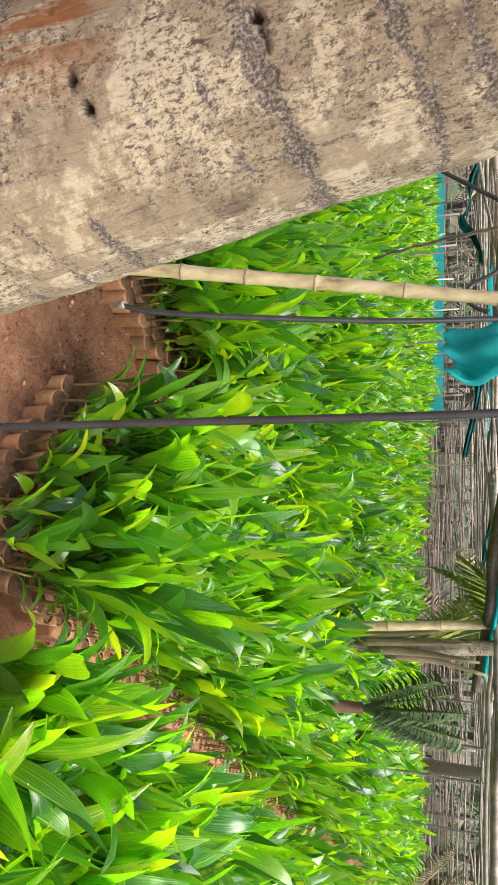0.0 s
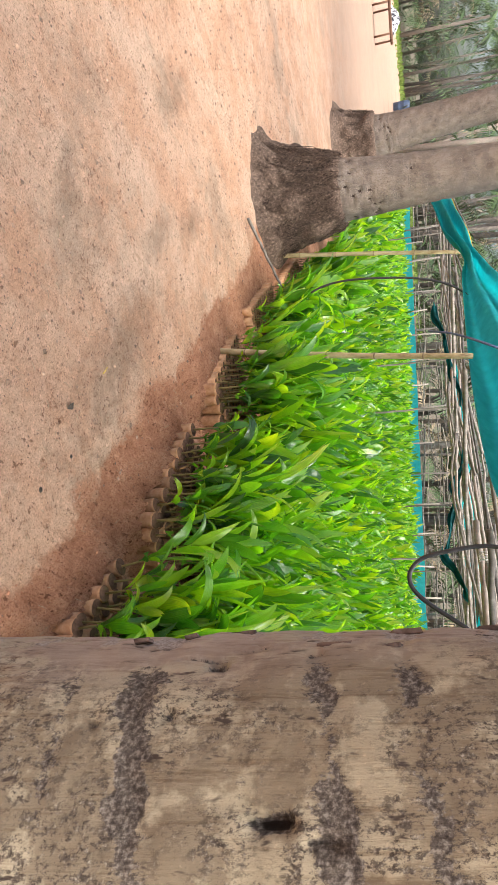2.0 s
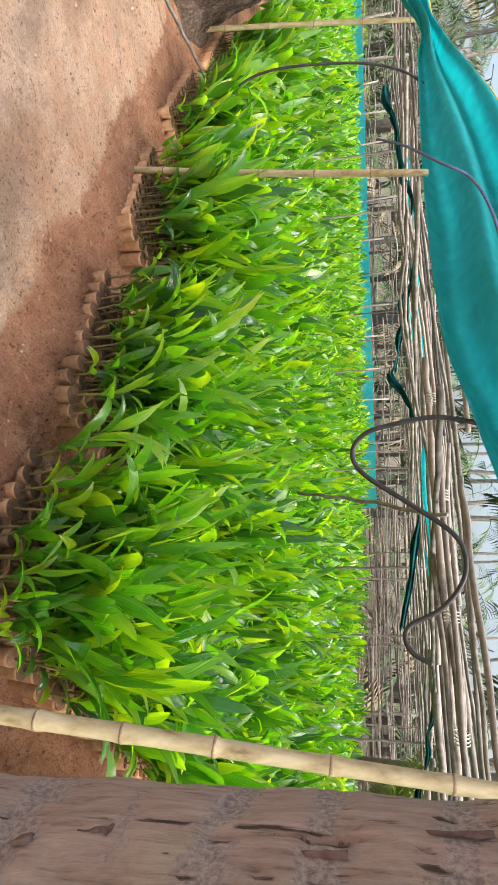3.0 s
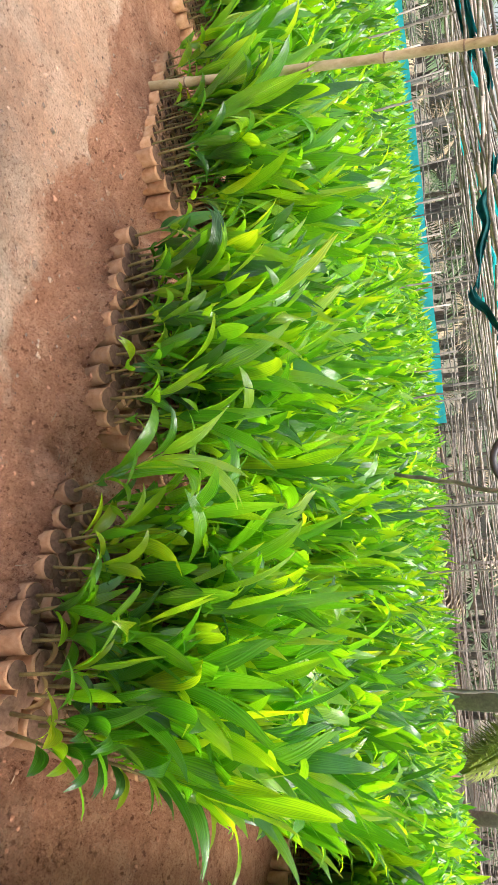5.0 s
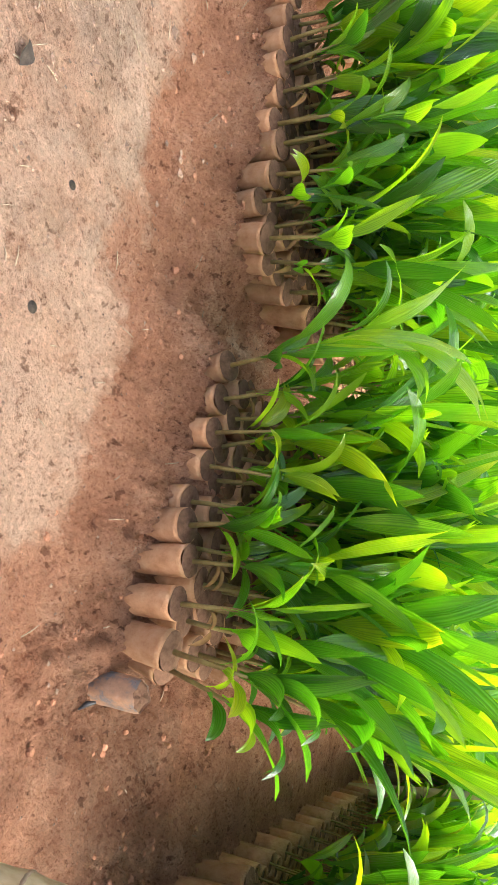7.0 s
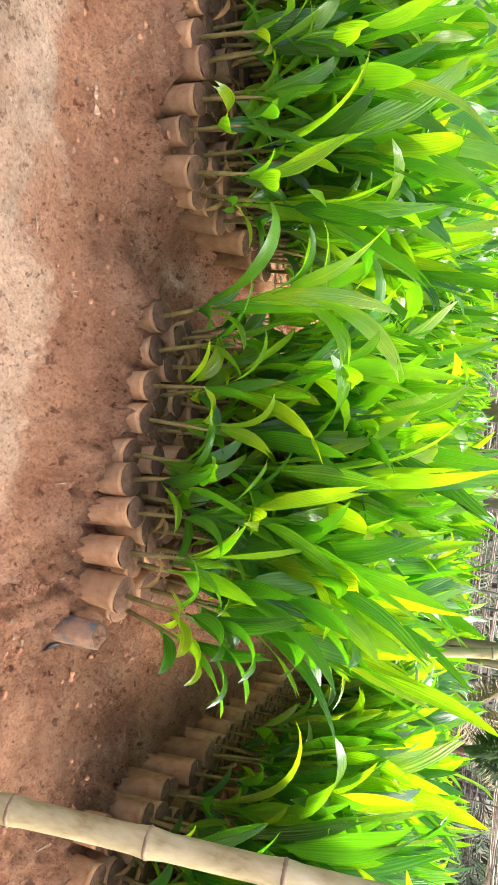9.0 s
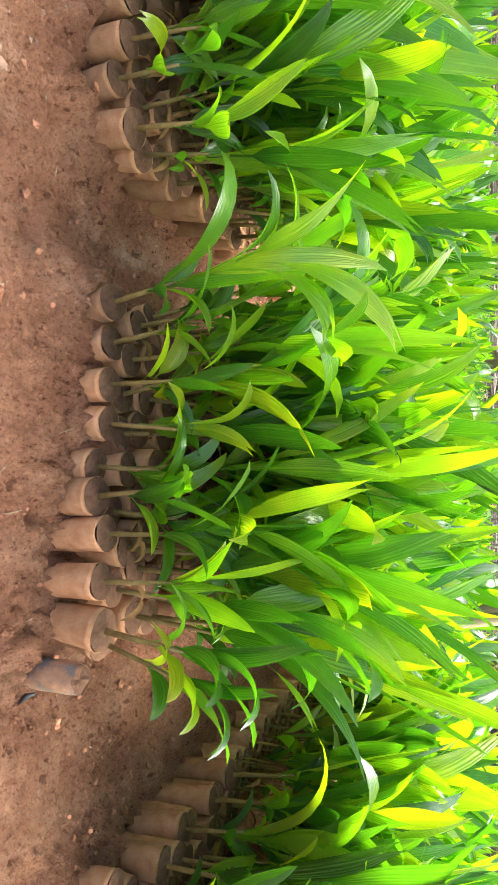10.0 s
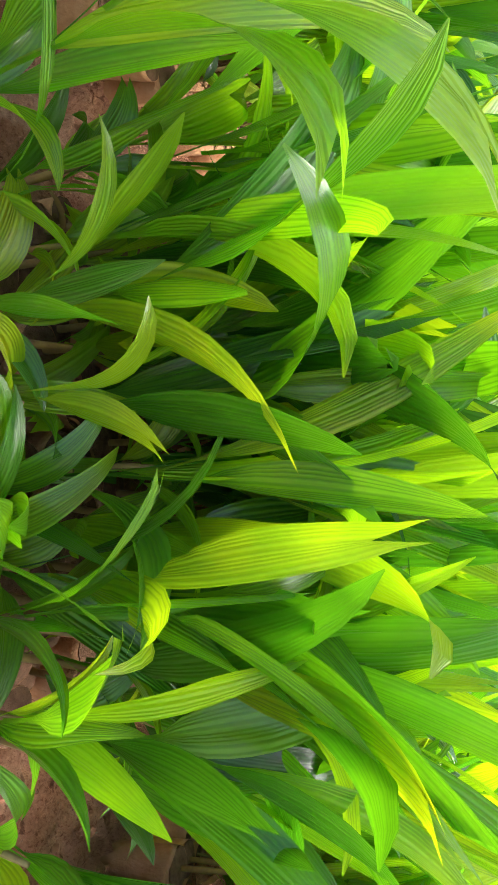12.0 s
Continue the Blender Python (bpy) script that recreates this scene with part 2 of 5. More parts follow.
def net_material(name="shade_net", tone=1.0):
    m, t, b = material(name, 0.7, spec=0.25)
    p = coords(t)
    n = noise_tex(t, p, 14.0, 4.0)
    w = t.nodes.new("ShaderNodeTexWave")
    w.inputs["Scale"].default_value = 55.0
    w.inputs["Distortion"].default_value = 0.5
    t.links.new(p, w.inputs["Vector"])
    col = ramp(t, n, [(0.3, (0.035, 0.44, 0.46)), (0.6, (0.05, 0.54, 0.56)), (0.8, (0.08, 0.62, 0.64))])
    col = mix(t, math_node(t, "MULTIPLY", w.outputs["Fac"], 0.14), col, (0.005, 0.24, 0.235))
    # a tone below 1 multiplies blotchy shade into the net colour
    if tone < 1:
        col = mix(t, 1.0, col, ramp(t, noise_tex(t, p, 5.0, 5.0), [(0.35, (tone * 0.35, tone * 0.3, tone * 0.3)), (0.65, (tone, tone, tone))]), "MULTIPLY")
    t.links.new(col, b.inputs["Base Color"])
    bump(t, b, w.outputs["Fac"], 0.2, 0.001)
    tr = t.nodes.new("ShaderNodeBsdfTranslucent")
    t.links.new(mix(t, 1.0, col, (1.25, 1.25, 1.25), "MULTIPLY"), tr.inputs["Color"])
    ms = t.nodes.new("ShaderNodeMixShader")
    ms.inputs[0].default_value = 0.65
    t.links.new(b.outputs[0], ms.inputs[1])
    t.links.new(tr.outputs[0], ms.inputs[2])
    t.links.new(ms.outputs[0], t.nodes["Material Output"].inputs["Surface"])
    return m


LEAF = leaf_material()
SOIL = soil_material()
BARK = bark_material("palm_bark", (0.375, 0.300, 0.203), (0.60, 0.515, 0.360), (0.225, 0.175, 0.120), 0.95)
BARKCHIP = plain("bark_flake", [(0.3, (0.09, 0.058, 0.045)), (0.7, (0.20, 0.135, 0.105))], 60, 0.9)
BARK_FAR = bark_material("weathered_palm_bark", (0.195, 0.165, 0.140), (0.26, 0.22, 0.185), (0.115, 0.095, 0.082))
BARK_SLIM = bark_material("pale_palm_bark", (0.40, 0.35, 0.29), (0.52, 0.46, 0.38), (0.27, 0.23, 0.19))
BAG = plain("dusty_poly_bag", [(0.3, (0.36, 0.172, 0.080)), (0.5, (0.48, 0.258, 0.132)), (0.75, (0.56, 0.340, 0.200))], 30, 0.7, 0.8, 0.006, spec=0.25, vary=0.5)
POTSOIL = plain("potting_soil", [(0.3, (0.11, 0.058, 0.036)), (0.7, (0.24, 0.135, 0.085))], 60, 0.95, 0.9, 0.006, spec=0.1)
STEM = plain("seedling_stem", [(0.3, (0.16, 0.105, 0.040)), (0.7, (0.29, 0.24, 0.080))], 40, 0.6, 0.3, 0.001)
DRYLEAF = plain("withered_leaf", [(0.3, (0.16, 0.075, 0.022)), (0.7, (0.30, 0.165, 0.055))], 30, 0.8, 0.3, 0.001)
BAMBOO = plain("dry_bamboo", [(0.32, (0.22, 0.150, 0.070)), (0.42, (0.38, 0.305, 0.160)), (0.56, (0.48, 0.405, 0.235)), (0.74, (0.60, 0.53, 0.35))], 22, 0.5, 0.35, 0.002, stretch=(1, 1, 0.35), detail=8.0)
BAMBOO_NODE = plain("bamboo_node", [(0.3, (0.19, 0.13, 0.08)), (0.7, (0.38, 0.29, 0.18))], 40, 0.7, 0.4, 0.002)
STICK = plain("weathered_stick", [(0.3, (0.095, 0.082, 0.068)), (0.5, (0.185, 0.165, 0.140)), (0.75, (0.33, 0.300, 0.260))], 14, 0.8, 0.5, 0.004, stretch=(1, 1, 0.3), vary=0.9)
STICK_PALE = plain("pale_stick", [(0.3, (0.19, 0.160, 0.135)), (0.6, (0.31, 0.265, 0.22)), (0.8, (0.42, 0.37, 0.315))], 20, 0.75, 0.4, 0.003, vary=0.6)
HOSE = plain("black_hose", [(0.3, (0.018, 0.017, 0.018)), (0.7, (0.045, 0.042, 0.042))], 20, 0.45, 0.1, 0.001)
NET = net_material()
# darker copy of the teal net, with backlit shade put into its colour
NET_SHADED = net_material("net_in_shade", 0.45)
# for rotten wood and a dead leaf, and as painted shade in the burrows
ROTTEN_AND_SHADE = plain("rotten_wood_and_hole_shade", [(0.3, (0.030, 0.022, 0.016)), (0.6, (0.085, 0.066, 0.048)), (0.8, (0.17, 0.14, 0.105))], 30, 0.9, 0.8, 0.008)
ROOT = plain("palm_roots", [(0.3, (0.045, 0.032, 0.025)), (0.52, (0.115, 0.083, 0.064)), (0.75, (0.26, 0.195, 0.150))], 40, 0.95, 0.9, 0.015, spec=0.1, vary=0.8)
YELLOW = plain("yellow_selvage", [(0.3, (0.50, 0.33, 0.03)), (0.7, (0.62, 0.45, 0.06))], 30, 0.7)
BLUE = plain("blue_plastic", [(0.3, (0.035, 0.055, 0.105)), (0.7, (0.07, 0.10, 0.16))], 8, 0.5)
STRAW = plain("straw", [(0.3, (0.30, 0.21, 0.13)), (0.7, (0.50, 0.40, 0.27))], 60, 0.9)
PEBBLE = plain("soil_crumb", [(0.3, (0.13, 0.080, 0.055)), (0.7, (0.34, 0.22, 0.150))], 40, 0.95, vary=0.8)
CLOD = plain("damp_clod", [(0.3, (0.27, 0.115, 0.063)), (0.5, (0.39, 0.185, 0.108)), (0.75, (0.48, 0.255, 0.160))], 50, 0.95, 0.9, 0.006, spec=0.1)
FROND = plain("palm_frond", [(0.3, (0.035, 0.070, 0.024)), (0.7, (0.105, 0.155, 0.055))], 8, 0.7, spec=0.25)
YOUNGFROND = plain("young_frond", [(0.3, (0.085, 0.140, 0.022)), (0.7, (0.245, 0.290, 0.045))], 3, 0.45, vary=0.7)
DRYFROND = plain("dry_frond", [(0.3, (0.17, 0.13, 0.075)), (0.7, (0.31, 0.25, 0.15))], 8, 0.8)
SHRUB = plain("undergrowth", [(0.3, (0.020, 0.050, 0.014)), (0.7, (0.075, 0.13, 0.035))], 3, 0.6)
GRASS = plain("verge_grass", [(0.3, (0.075, 0.14, 0.02)), (0.7, (0.19, 0.26, 0.045))], 3, 0.7)
WOOD = plain("brown_wood", [(0.3, (0.10, 0.045, 0.025)), (0.7, (0.20, 0.095, 0.05))], 10, 0.7)
CLOTH_DARK = plain("dark_cloth", [(0.45, (0.02, 0.02, 0.03)), (0.55, (0.55, 0.55, 0.56))], 9, 0.9, detail=1.0)
BLUECORD = plain("blue_cord", [(0.3, (0.07, 0.10, 0.20)), (0.7, (0.14, 0.18, 0.30))], 60, 0.8)
STRING = plain("white_string", [(0.3, (0.55, 0.53, 0.48)), (0.7, (0.72, 0.70, 0.66))], 60, 0.8)
FILM = plain("clear_film", [(0.40, (0.17, 0.155, 0.15)), (0.48, (0.33, 0.20, 0.125)), (0.6, (0.42, 0.245, 0.150)), (0.75, (0.50, 0.34, 0.25))], 24, 0.4, 0.6, 0.004, spec=0.5)


# ---------- mesh helpers ----------
rng = np.random.default_rng(7)


def mesh_from(name, verts, faces, mats, smooth=True, indices=None, uvs=None):
    me = bpy.data.meshes.new(name)
    me.from_pydata(verts, [], faces)
    for m in mats if isinstance(mats, (list, tuple)) else [mats]:
        me.materials.append(m)
    if indices is not None:
        me.polygons.foreach_set("material_index", indices)
    if uvs is not None:
        lay = me.uv_layers.new(name="UVMap")
        loops = np.empty(len(me.loops), int)
        me.loops.foreach_get("vertex_index", loops)
        lay.data.foreach_set("uv", np.asarray(uvs, float)[loops].ravel())
    if smooth:
        me.polygons.foreach_set("use_smooth", [True] * len(me.polygons))
    me.update()
    return me


def big_mesh(name, verts, faces, mats, indices=None, uvs=None):
    """A large mesh of triangles and quads straight from arrays; quads is an n x 4 array."""
    me = bpy.data.meshes.new(name)
    me.vertices.add(len(verts))
    me.vertices.foreach_set("co", np.asarray(verts, np.float32).ravel())
    me.loops.add(faces.size)
    me.loops.foreach_set("vertex_index", faces.ravel().astype(np.int32))
    me.polygons.add(len(faces))
    me.polygons.foreach_set("loop_start", np.arange(0, faces.size, 4, dtype=np.int32))
    for m in mats:
        me.materials.append(m)
    if indices is not None:
        me.polygons.foreach_set("material_index", indices.astype(np.int32))
    me.polygons.foreach_set("use_smooth", np.ones(len(faces), bool))
    if uvs is not None:
        lay = me.uv_layers.new(name="UVMap")
        lay.data.foreach_set("uv", np.asarray(uvs, np.float32)[faces.ravel()].ravel())
    me.update(calc_edges=True)
    return me


def part(name, me, parent, label=""):
    ob = new(name, me)
    ob.parent = parent
    if label:
        ob["label"] = label
    return ob


def thing(name, label, category, group="", kind="", at=None):
    ob = new(name)
    ob.empty_display_size = 0.1
    if at is not None:
        ob.matrix_basis = at
    return tagged(ob, label, category, group, kind)


def tube_arrays(pts, radii, sides=8, wobble=0.0, caps=True):
    """Verts and faces of a tube along points, with a radius for each."""
    pts = [Vector(p) for p in pts]
    verts, faces = [], []
    side = None
    for k, p in enumerate(pts):
        d = (pts[min(k + 1, len(pts) - 1)] - pts[max(k - 1, 0)]).normalized()
        if side is None:
            side = d.orthogonal().normalized()
        side = (side - d * side.dot(d)).normalized()
        up = d.cross(side)
        r = radii[k] if isinstance(radii, (list, tuple, np.ndarray)) else radii
        for s in range(sides):
            a = 2 * math.pi * s / sides
            rr = r * (1 + wobble * noise.noise((p * 9 + Vector((math.cos(a), math.sin(a), 0)) * 1.3)))
            verts.append(p + (side * math.cos(a) + up * math.sin(a)) * rr)
    n = len(pts)
    for k in range(n - 1):
        for s in range(sides):
            a, b = k * sides + s, k * sides + (s + 1) % sides
            faces.append((a, b, b + sides, a + sides))
    if caps:
        faces.append(tuple(range(sides - 1, -1, -1)))
        faces.append(tuple(range((n - 1) * sides, n * sides)))
    return verts, faces


def tube(name, pts, radii, mat, sides=8, wobble=0.0):
    v, f = tube_arrays(pts, radii, sides, wobble)
    return mesh_from(name, v, f, mat)


def spline(pts, n):
    """A smooth curve through points (Catmull-Rom)."""
    p = [np.array(q, float) for q in pts]
    p = [2 * p[0] - p[1]] + p + [2 * p[-1] - p[-2]]
    out = []
    segs = len(p) - 3
    for k in range(n):
        s = k / (n - 1) * segs
        i = min(int(s), segs - 1)
        u = s - i
        a, b, c, d = p[i : i + 4]
        out.append(Vector(0.5 * ((2 * b) + (c - a) * u + (2 * a - 5 * b + 4 * c - d) * u * u + (3 * b - a - 3 * c + d) * u**3)))
    return out


def join_arrays(items):
    verts, faces = [], []
    for v, f in items:
        o = len(verts)
        verts += v
        faces += [tuple(i + o for i in q) for q in f]
    return verts, faces


# ---------- plan of the beds ----------
ROW = Vector((0.50, 0.866, 0)).normalized()
PITCH = 0.083
# front corner, direction of the front, bags along the front
BEDS = [
    ((-0.628, 2.332), (0.80, -0.60), 9),
    ((-1.700, 2.825), (0.928, -0.373), 10),
    ((-2.860, 3.410), (0.905, -0.425), 10),
    ((-4.050, 4.120), (0.84, -0.543), 11),
    ((-5.200, 4.930), (0.86, -0.51), 11),
    ((-6.340, 5.740), (0.86, -0.51), 11),
    ((0.545, 1.740), (0.80, -0.60), 10),
    ((1.45, 1.09), (0.80, -0.60), 12),
    ((2.72, 0.36), (0.835, -0.55), 12),
    ((4.15, -0.40), (0.835, -0.55), 12),
] + [((-7.50 - 1.2 * k, 6.55 + 0.8 * k), (0.86, -0.51), 11) for k in range(10)]


def back_edge(x):
    """How far back the beds reach at x."""
    if x < -3:
        return 15.4
    if x < 2:
        return 15.4 - (x + 3) * 0.7
    return 11.9


def front_gap(x, y):
    """Signed distance in front of the nearest bed front, and whether it lies alongside that front."""
    best = 9.0
    for (bx, by), (fx, fy), n in BEDS[:12]:
        s = (x - bx) * fx + (y - by) * fy
        out = (x - bx) * fy - (y - by) * fx
        length = n * PITCH
        over = max(-s, s - length, 0)
        best = min(best, math.hypot(max(out, 0), over) if out > -0.1 or over > 0 else 0.0)
    return best


# small burrows and dents in the soil: x, y, size
PITS = [(-0.892, 2.028, 0.010), (-0.948, 1.79, 0.009), (-1.483, 2.301, 0.014), (-1.058, 2.506, 0.016), (-1.9, 1.75, 0.012), (-2.2, 2.3, 0.014), (-0.35, 1.55, 0.012), (-0.3, 1.95, 0.02), (-1.15, 2.3, 0.016)]


def heap(x, y):
    """Loose soil banked against the fronts of the beds, lower towards the corner by the bamboo pole."""
    best = 0.0
    for (bx, by), (fx, fy), n in BEDS[:8]:
        s = (x - bx) * fx + (y - by) * fy
        out = (x - bx) * fy - (y - by) * fx
        over = max(-s, s - n * PITCH, 0)
        if out < -0.12 or out > 0.6 or over > 0.2:
            continue
        high = 0.092 if x < -0.25 else max(0.048, 0.092 - (x + 0.25) * 0.16)
        high += 0.030 * noise.noise((x * 5.5, y * 5.5, 4.4))
        best = max(best, high * math.exp(-(max(out - 0.035, 0) / 0.15) ** 2 - (over / 0.07) ** 2))
    return best


def ground_height(x, y):
    h = 0.018 * noise.noise((x * 0.55, y * 0.55, 3.1)) + 0.010 * noise.noise((x * 2.1, y * 2.1, 7.7))
    near = max(0.0, 1 - math.hypot(x + 1, y - 2) / 7)
    if near > 0:
        g = front_gap(x, y)
        h += near * heap(x, y)
        rub = max(0.0, 1 - g / 0.45)
        h += near * noise.noise((x * 9, y * 9, 1.7)) * (0.007 + 0.045 * rub)
        h += near * (0.5 - 2.2 * abs(noise.noise((x * 21, y * 21, 5.2)))) * (0.0035 + 0.048 * rub * max(0.0, min(1.0, 0.5 + 2.2 * noise.noise((x * 3.1, y * 3.1, 8.8)))))
        h += near * noise.noise((x * 55, y * 55, 2.2)) * (0.0055 + 0.046 * rub)
        for px, py, size in PITS:
            e = ((x - px) ** 2 + (y - py) ** 2) / (size * size)
            if e < 9:
                h += size * (0.35 * math.exp(-((math.sqrt(e) - 1.5) ** 2) * 4) - 4.0 * math.exp(-e * 1.5))
    return h


def spaced(lo, hi, fine, far):
    """Grid lines that are fine between lo and hi and widen out to far."""
    mid = list(np.arange(lo, hi + fine / 2, fine))
    left, right, s = [], [], fine
    x = lo
    while x > -far:
        s *= 1.16
        x -= s
        left.append(x)
    x, s = hi, fine
    while x < far:
        s *= 1.16
        x += s
        right.append(x)
    return left[::-1] + mid + right


def beside_beds(x, y):
    """Whether a point lies in the dry gap between two beds, behind their fronts."""
    for (bx, by), (fx, fy), n in BEDS[:6]:
        s = (x - bx) * fx + (y - by) * fy
        out = (x - bx) * fy - (y - by) * fx
        over = max(-s, s - n * PITCH, 0)
        if out < 0.03 + 0.05 * noise.noise((x * 5, y * 5, 6.0)) and 0.02 < over < 0.42:
            return True
    return False


# grey mossy or trodden stains on the soil: x, y, half length, half width, heading in degrees, strength
STAINS = [(-1.72, 2.10, 0.70, 0.24, -18, 0.75), (-3.2, 2.56, 0.30, 0.12, -25, 0.8), (-2.7, 2.2, 0.35, 0.13, -20, 0.7), (0.24, 1.87, 0.46, 0.30, -20, 1.0), (0.42, 1.60, 0.22, 0.14, 40, 0.8), (-3.9, 2.0, 0.4, 0.16, -30, 0.7), (-2.2, 1.35, 0.30, 0.10, 10, 0.6)]


def stain_at(x, y):
    best = 0.0
    for sx, sy, half, wide, turn, strength in STAINS:
        c, n = math.cos(radians(turn)), math.sin(radians(turn))
        u, v = ((x - sx) * c + (y - sy) * n) / half, (-(x - sx) * n + (y - sy) * c) / wide
        best = max(best, strength * max(0.0, 1.25 - math.hypot(u, v) * 0.8))
    return min(best, 1.0)


def build_ground():
    xs, ys = spaced(-2.0, 0.6, 0.009, 400), sorted(spaced(1.2, 2.95, 0.009, 400) + [15.9, 16.1])
    verts, damp, litter = [], [], []
    for y in ys:
        for x in xs:
            verts.append((x, y, ground_height(x, y)))
            if -12 < x < 8 and -4 < y < 14:
                g = front_gap(x, y)
                d = 1.0 - g / 0.58 + 0.30 * noise.noise((x * 1.6, y * 1.6, 9.0)) + 0.14 * noise.noise((x * 5, y * 5, 2.0))
                d += max(0, 1.1 - math.hypot(x + 5.16, y - 4.06)) * 1.2 + max(0, 1.1 - math.hypot(x + 10.6, y - 7.45)) * 1.2
                d += max(0, 0.8 - math.hypot(x - 0.25, y - 0.62)) * 0.8
                d += max(0, 0.75 - math.hypot(x - 0.25, y - 1.5)) * 0.9
                if x < -0.3 and beside_beds(x, y):
                    d -= 0.12
                damp.append(min(max(d, 0.0), 1.0))
            else:
                damp.append(0.0)
            litter.append(1.0 if y > 16.0 and x > -21 - (y - 16) * 1.3 or math.hypot(x, y) > 66 else 0.0)
    w, n = len(xs), len(ys)
    i = (np.arange(n - 1)[:, None] * w + np.arange(w - 1)[None, :]).ravel()
    faces = np.stack([i, i + 1, i + w + 1, i + w], 1)
    me = big_mesh("ground", np.array(verts), faces, [SOIL])
    me.attributes.new("damp", "FLOAT", "POINT").data.foreach_set("value", np.array(damp, np.float32))
    # grows with distance: how much tree shade goes into the soil colour
    dimmed = [min(1.0, max(0.0, (math.hypot(v[0], v[1]) - 9) / 9)) for v in verts]
    me.attributes.new("far_shade", "FLOAT", "POINT").data.foreach_set("value", np.array(dimmed, np.float32))
    me.attributes.new("stain", "FLOAT", "POINT").data.foreach_set("value", np.array([stain_at(v[0], v[1]) if -6 < v[0] < 2 and 0 < v[1] < 4 else 0.0 for v in verts], np.float32))
    me.attributes.new("litter", "FLOAT", "POINT").data.foreach_set("value", np.array(litter, np.float32))
    tagged(new("ground", me), "dry red sandy nursery soil with damp heaps along the beds", "ground", kind="structure")


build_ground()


# ---------- palms ----------
def frond_arrays(origin, heading, length, rise, droop, leaflets=26, leaf_len=0.45, seed=0, fine=True, wide=0.013):
    """A feather frond: an arching rachis with narrow leaflets on both sides."""
    rnd = random.Random(seed)
    h = Vector((math.cos(heading), math.sin(heading), 0))
    side = Vector((-h.y, h.x, 0))
    pts = []
    for k in range(12):
        u = k / 11
        pts.append(Vector(origin) + h * length * u * (1 - 0.25 * u * droop) + Vector((0, 0, rise * u - droop * length * u * u * 0.6)))
    items = [tube_arrays(pts, [0.018 * (1 - 0.85 * k / 11) for k in range(12)], 5, caps=False)]
    for k in range(leaflets):
        u = 0.16 + 0.82 * k / leaflets
        i = min(int(u * 11), 10)
        p = pts[i].lerp(pts[i + 1], u * 11 - i)
        L = leaf_len * (0.55 + 0.45 * math.sin(math.pi * min(1, u * 1.05))) * rnd.uniform(0.85, 1.1)
        for sg in (-1, 1):
            d = (side * sg * 0.8 + h * 0.55 + Vector((0, 0, -0.25 + rnd.uniform(-0.2, 0.15)))).normalized()
            q = p + d * L * 0.55
            e = p + d * L + Vector((0, 0, -0.30 * L))
            w = Vector((0, 0, 1)).cross(d).normalized() * (wide if fine else 0.035) + Vector((0, 0, 0.006))
            items.append(([p - w * 0.5, p + w * 0.5, q + w, q - w, e], [(0, 1, 2, 3), (3, 2, 4)]))
    return join_arrays(items)


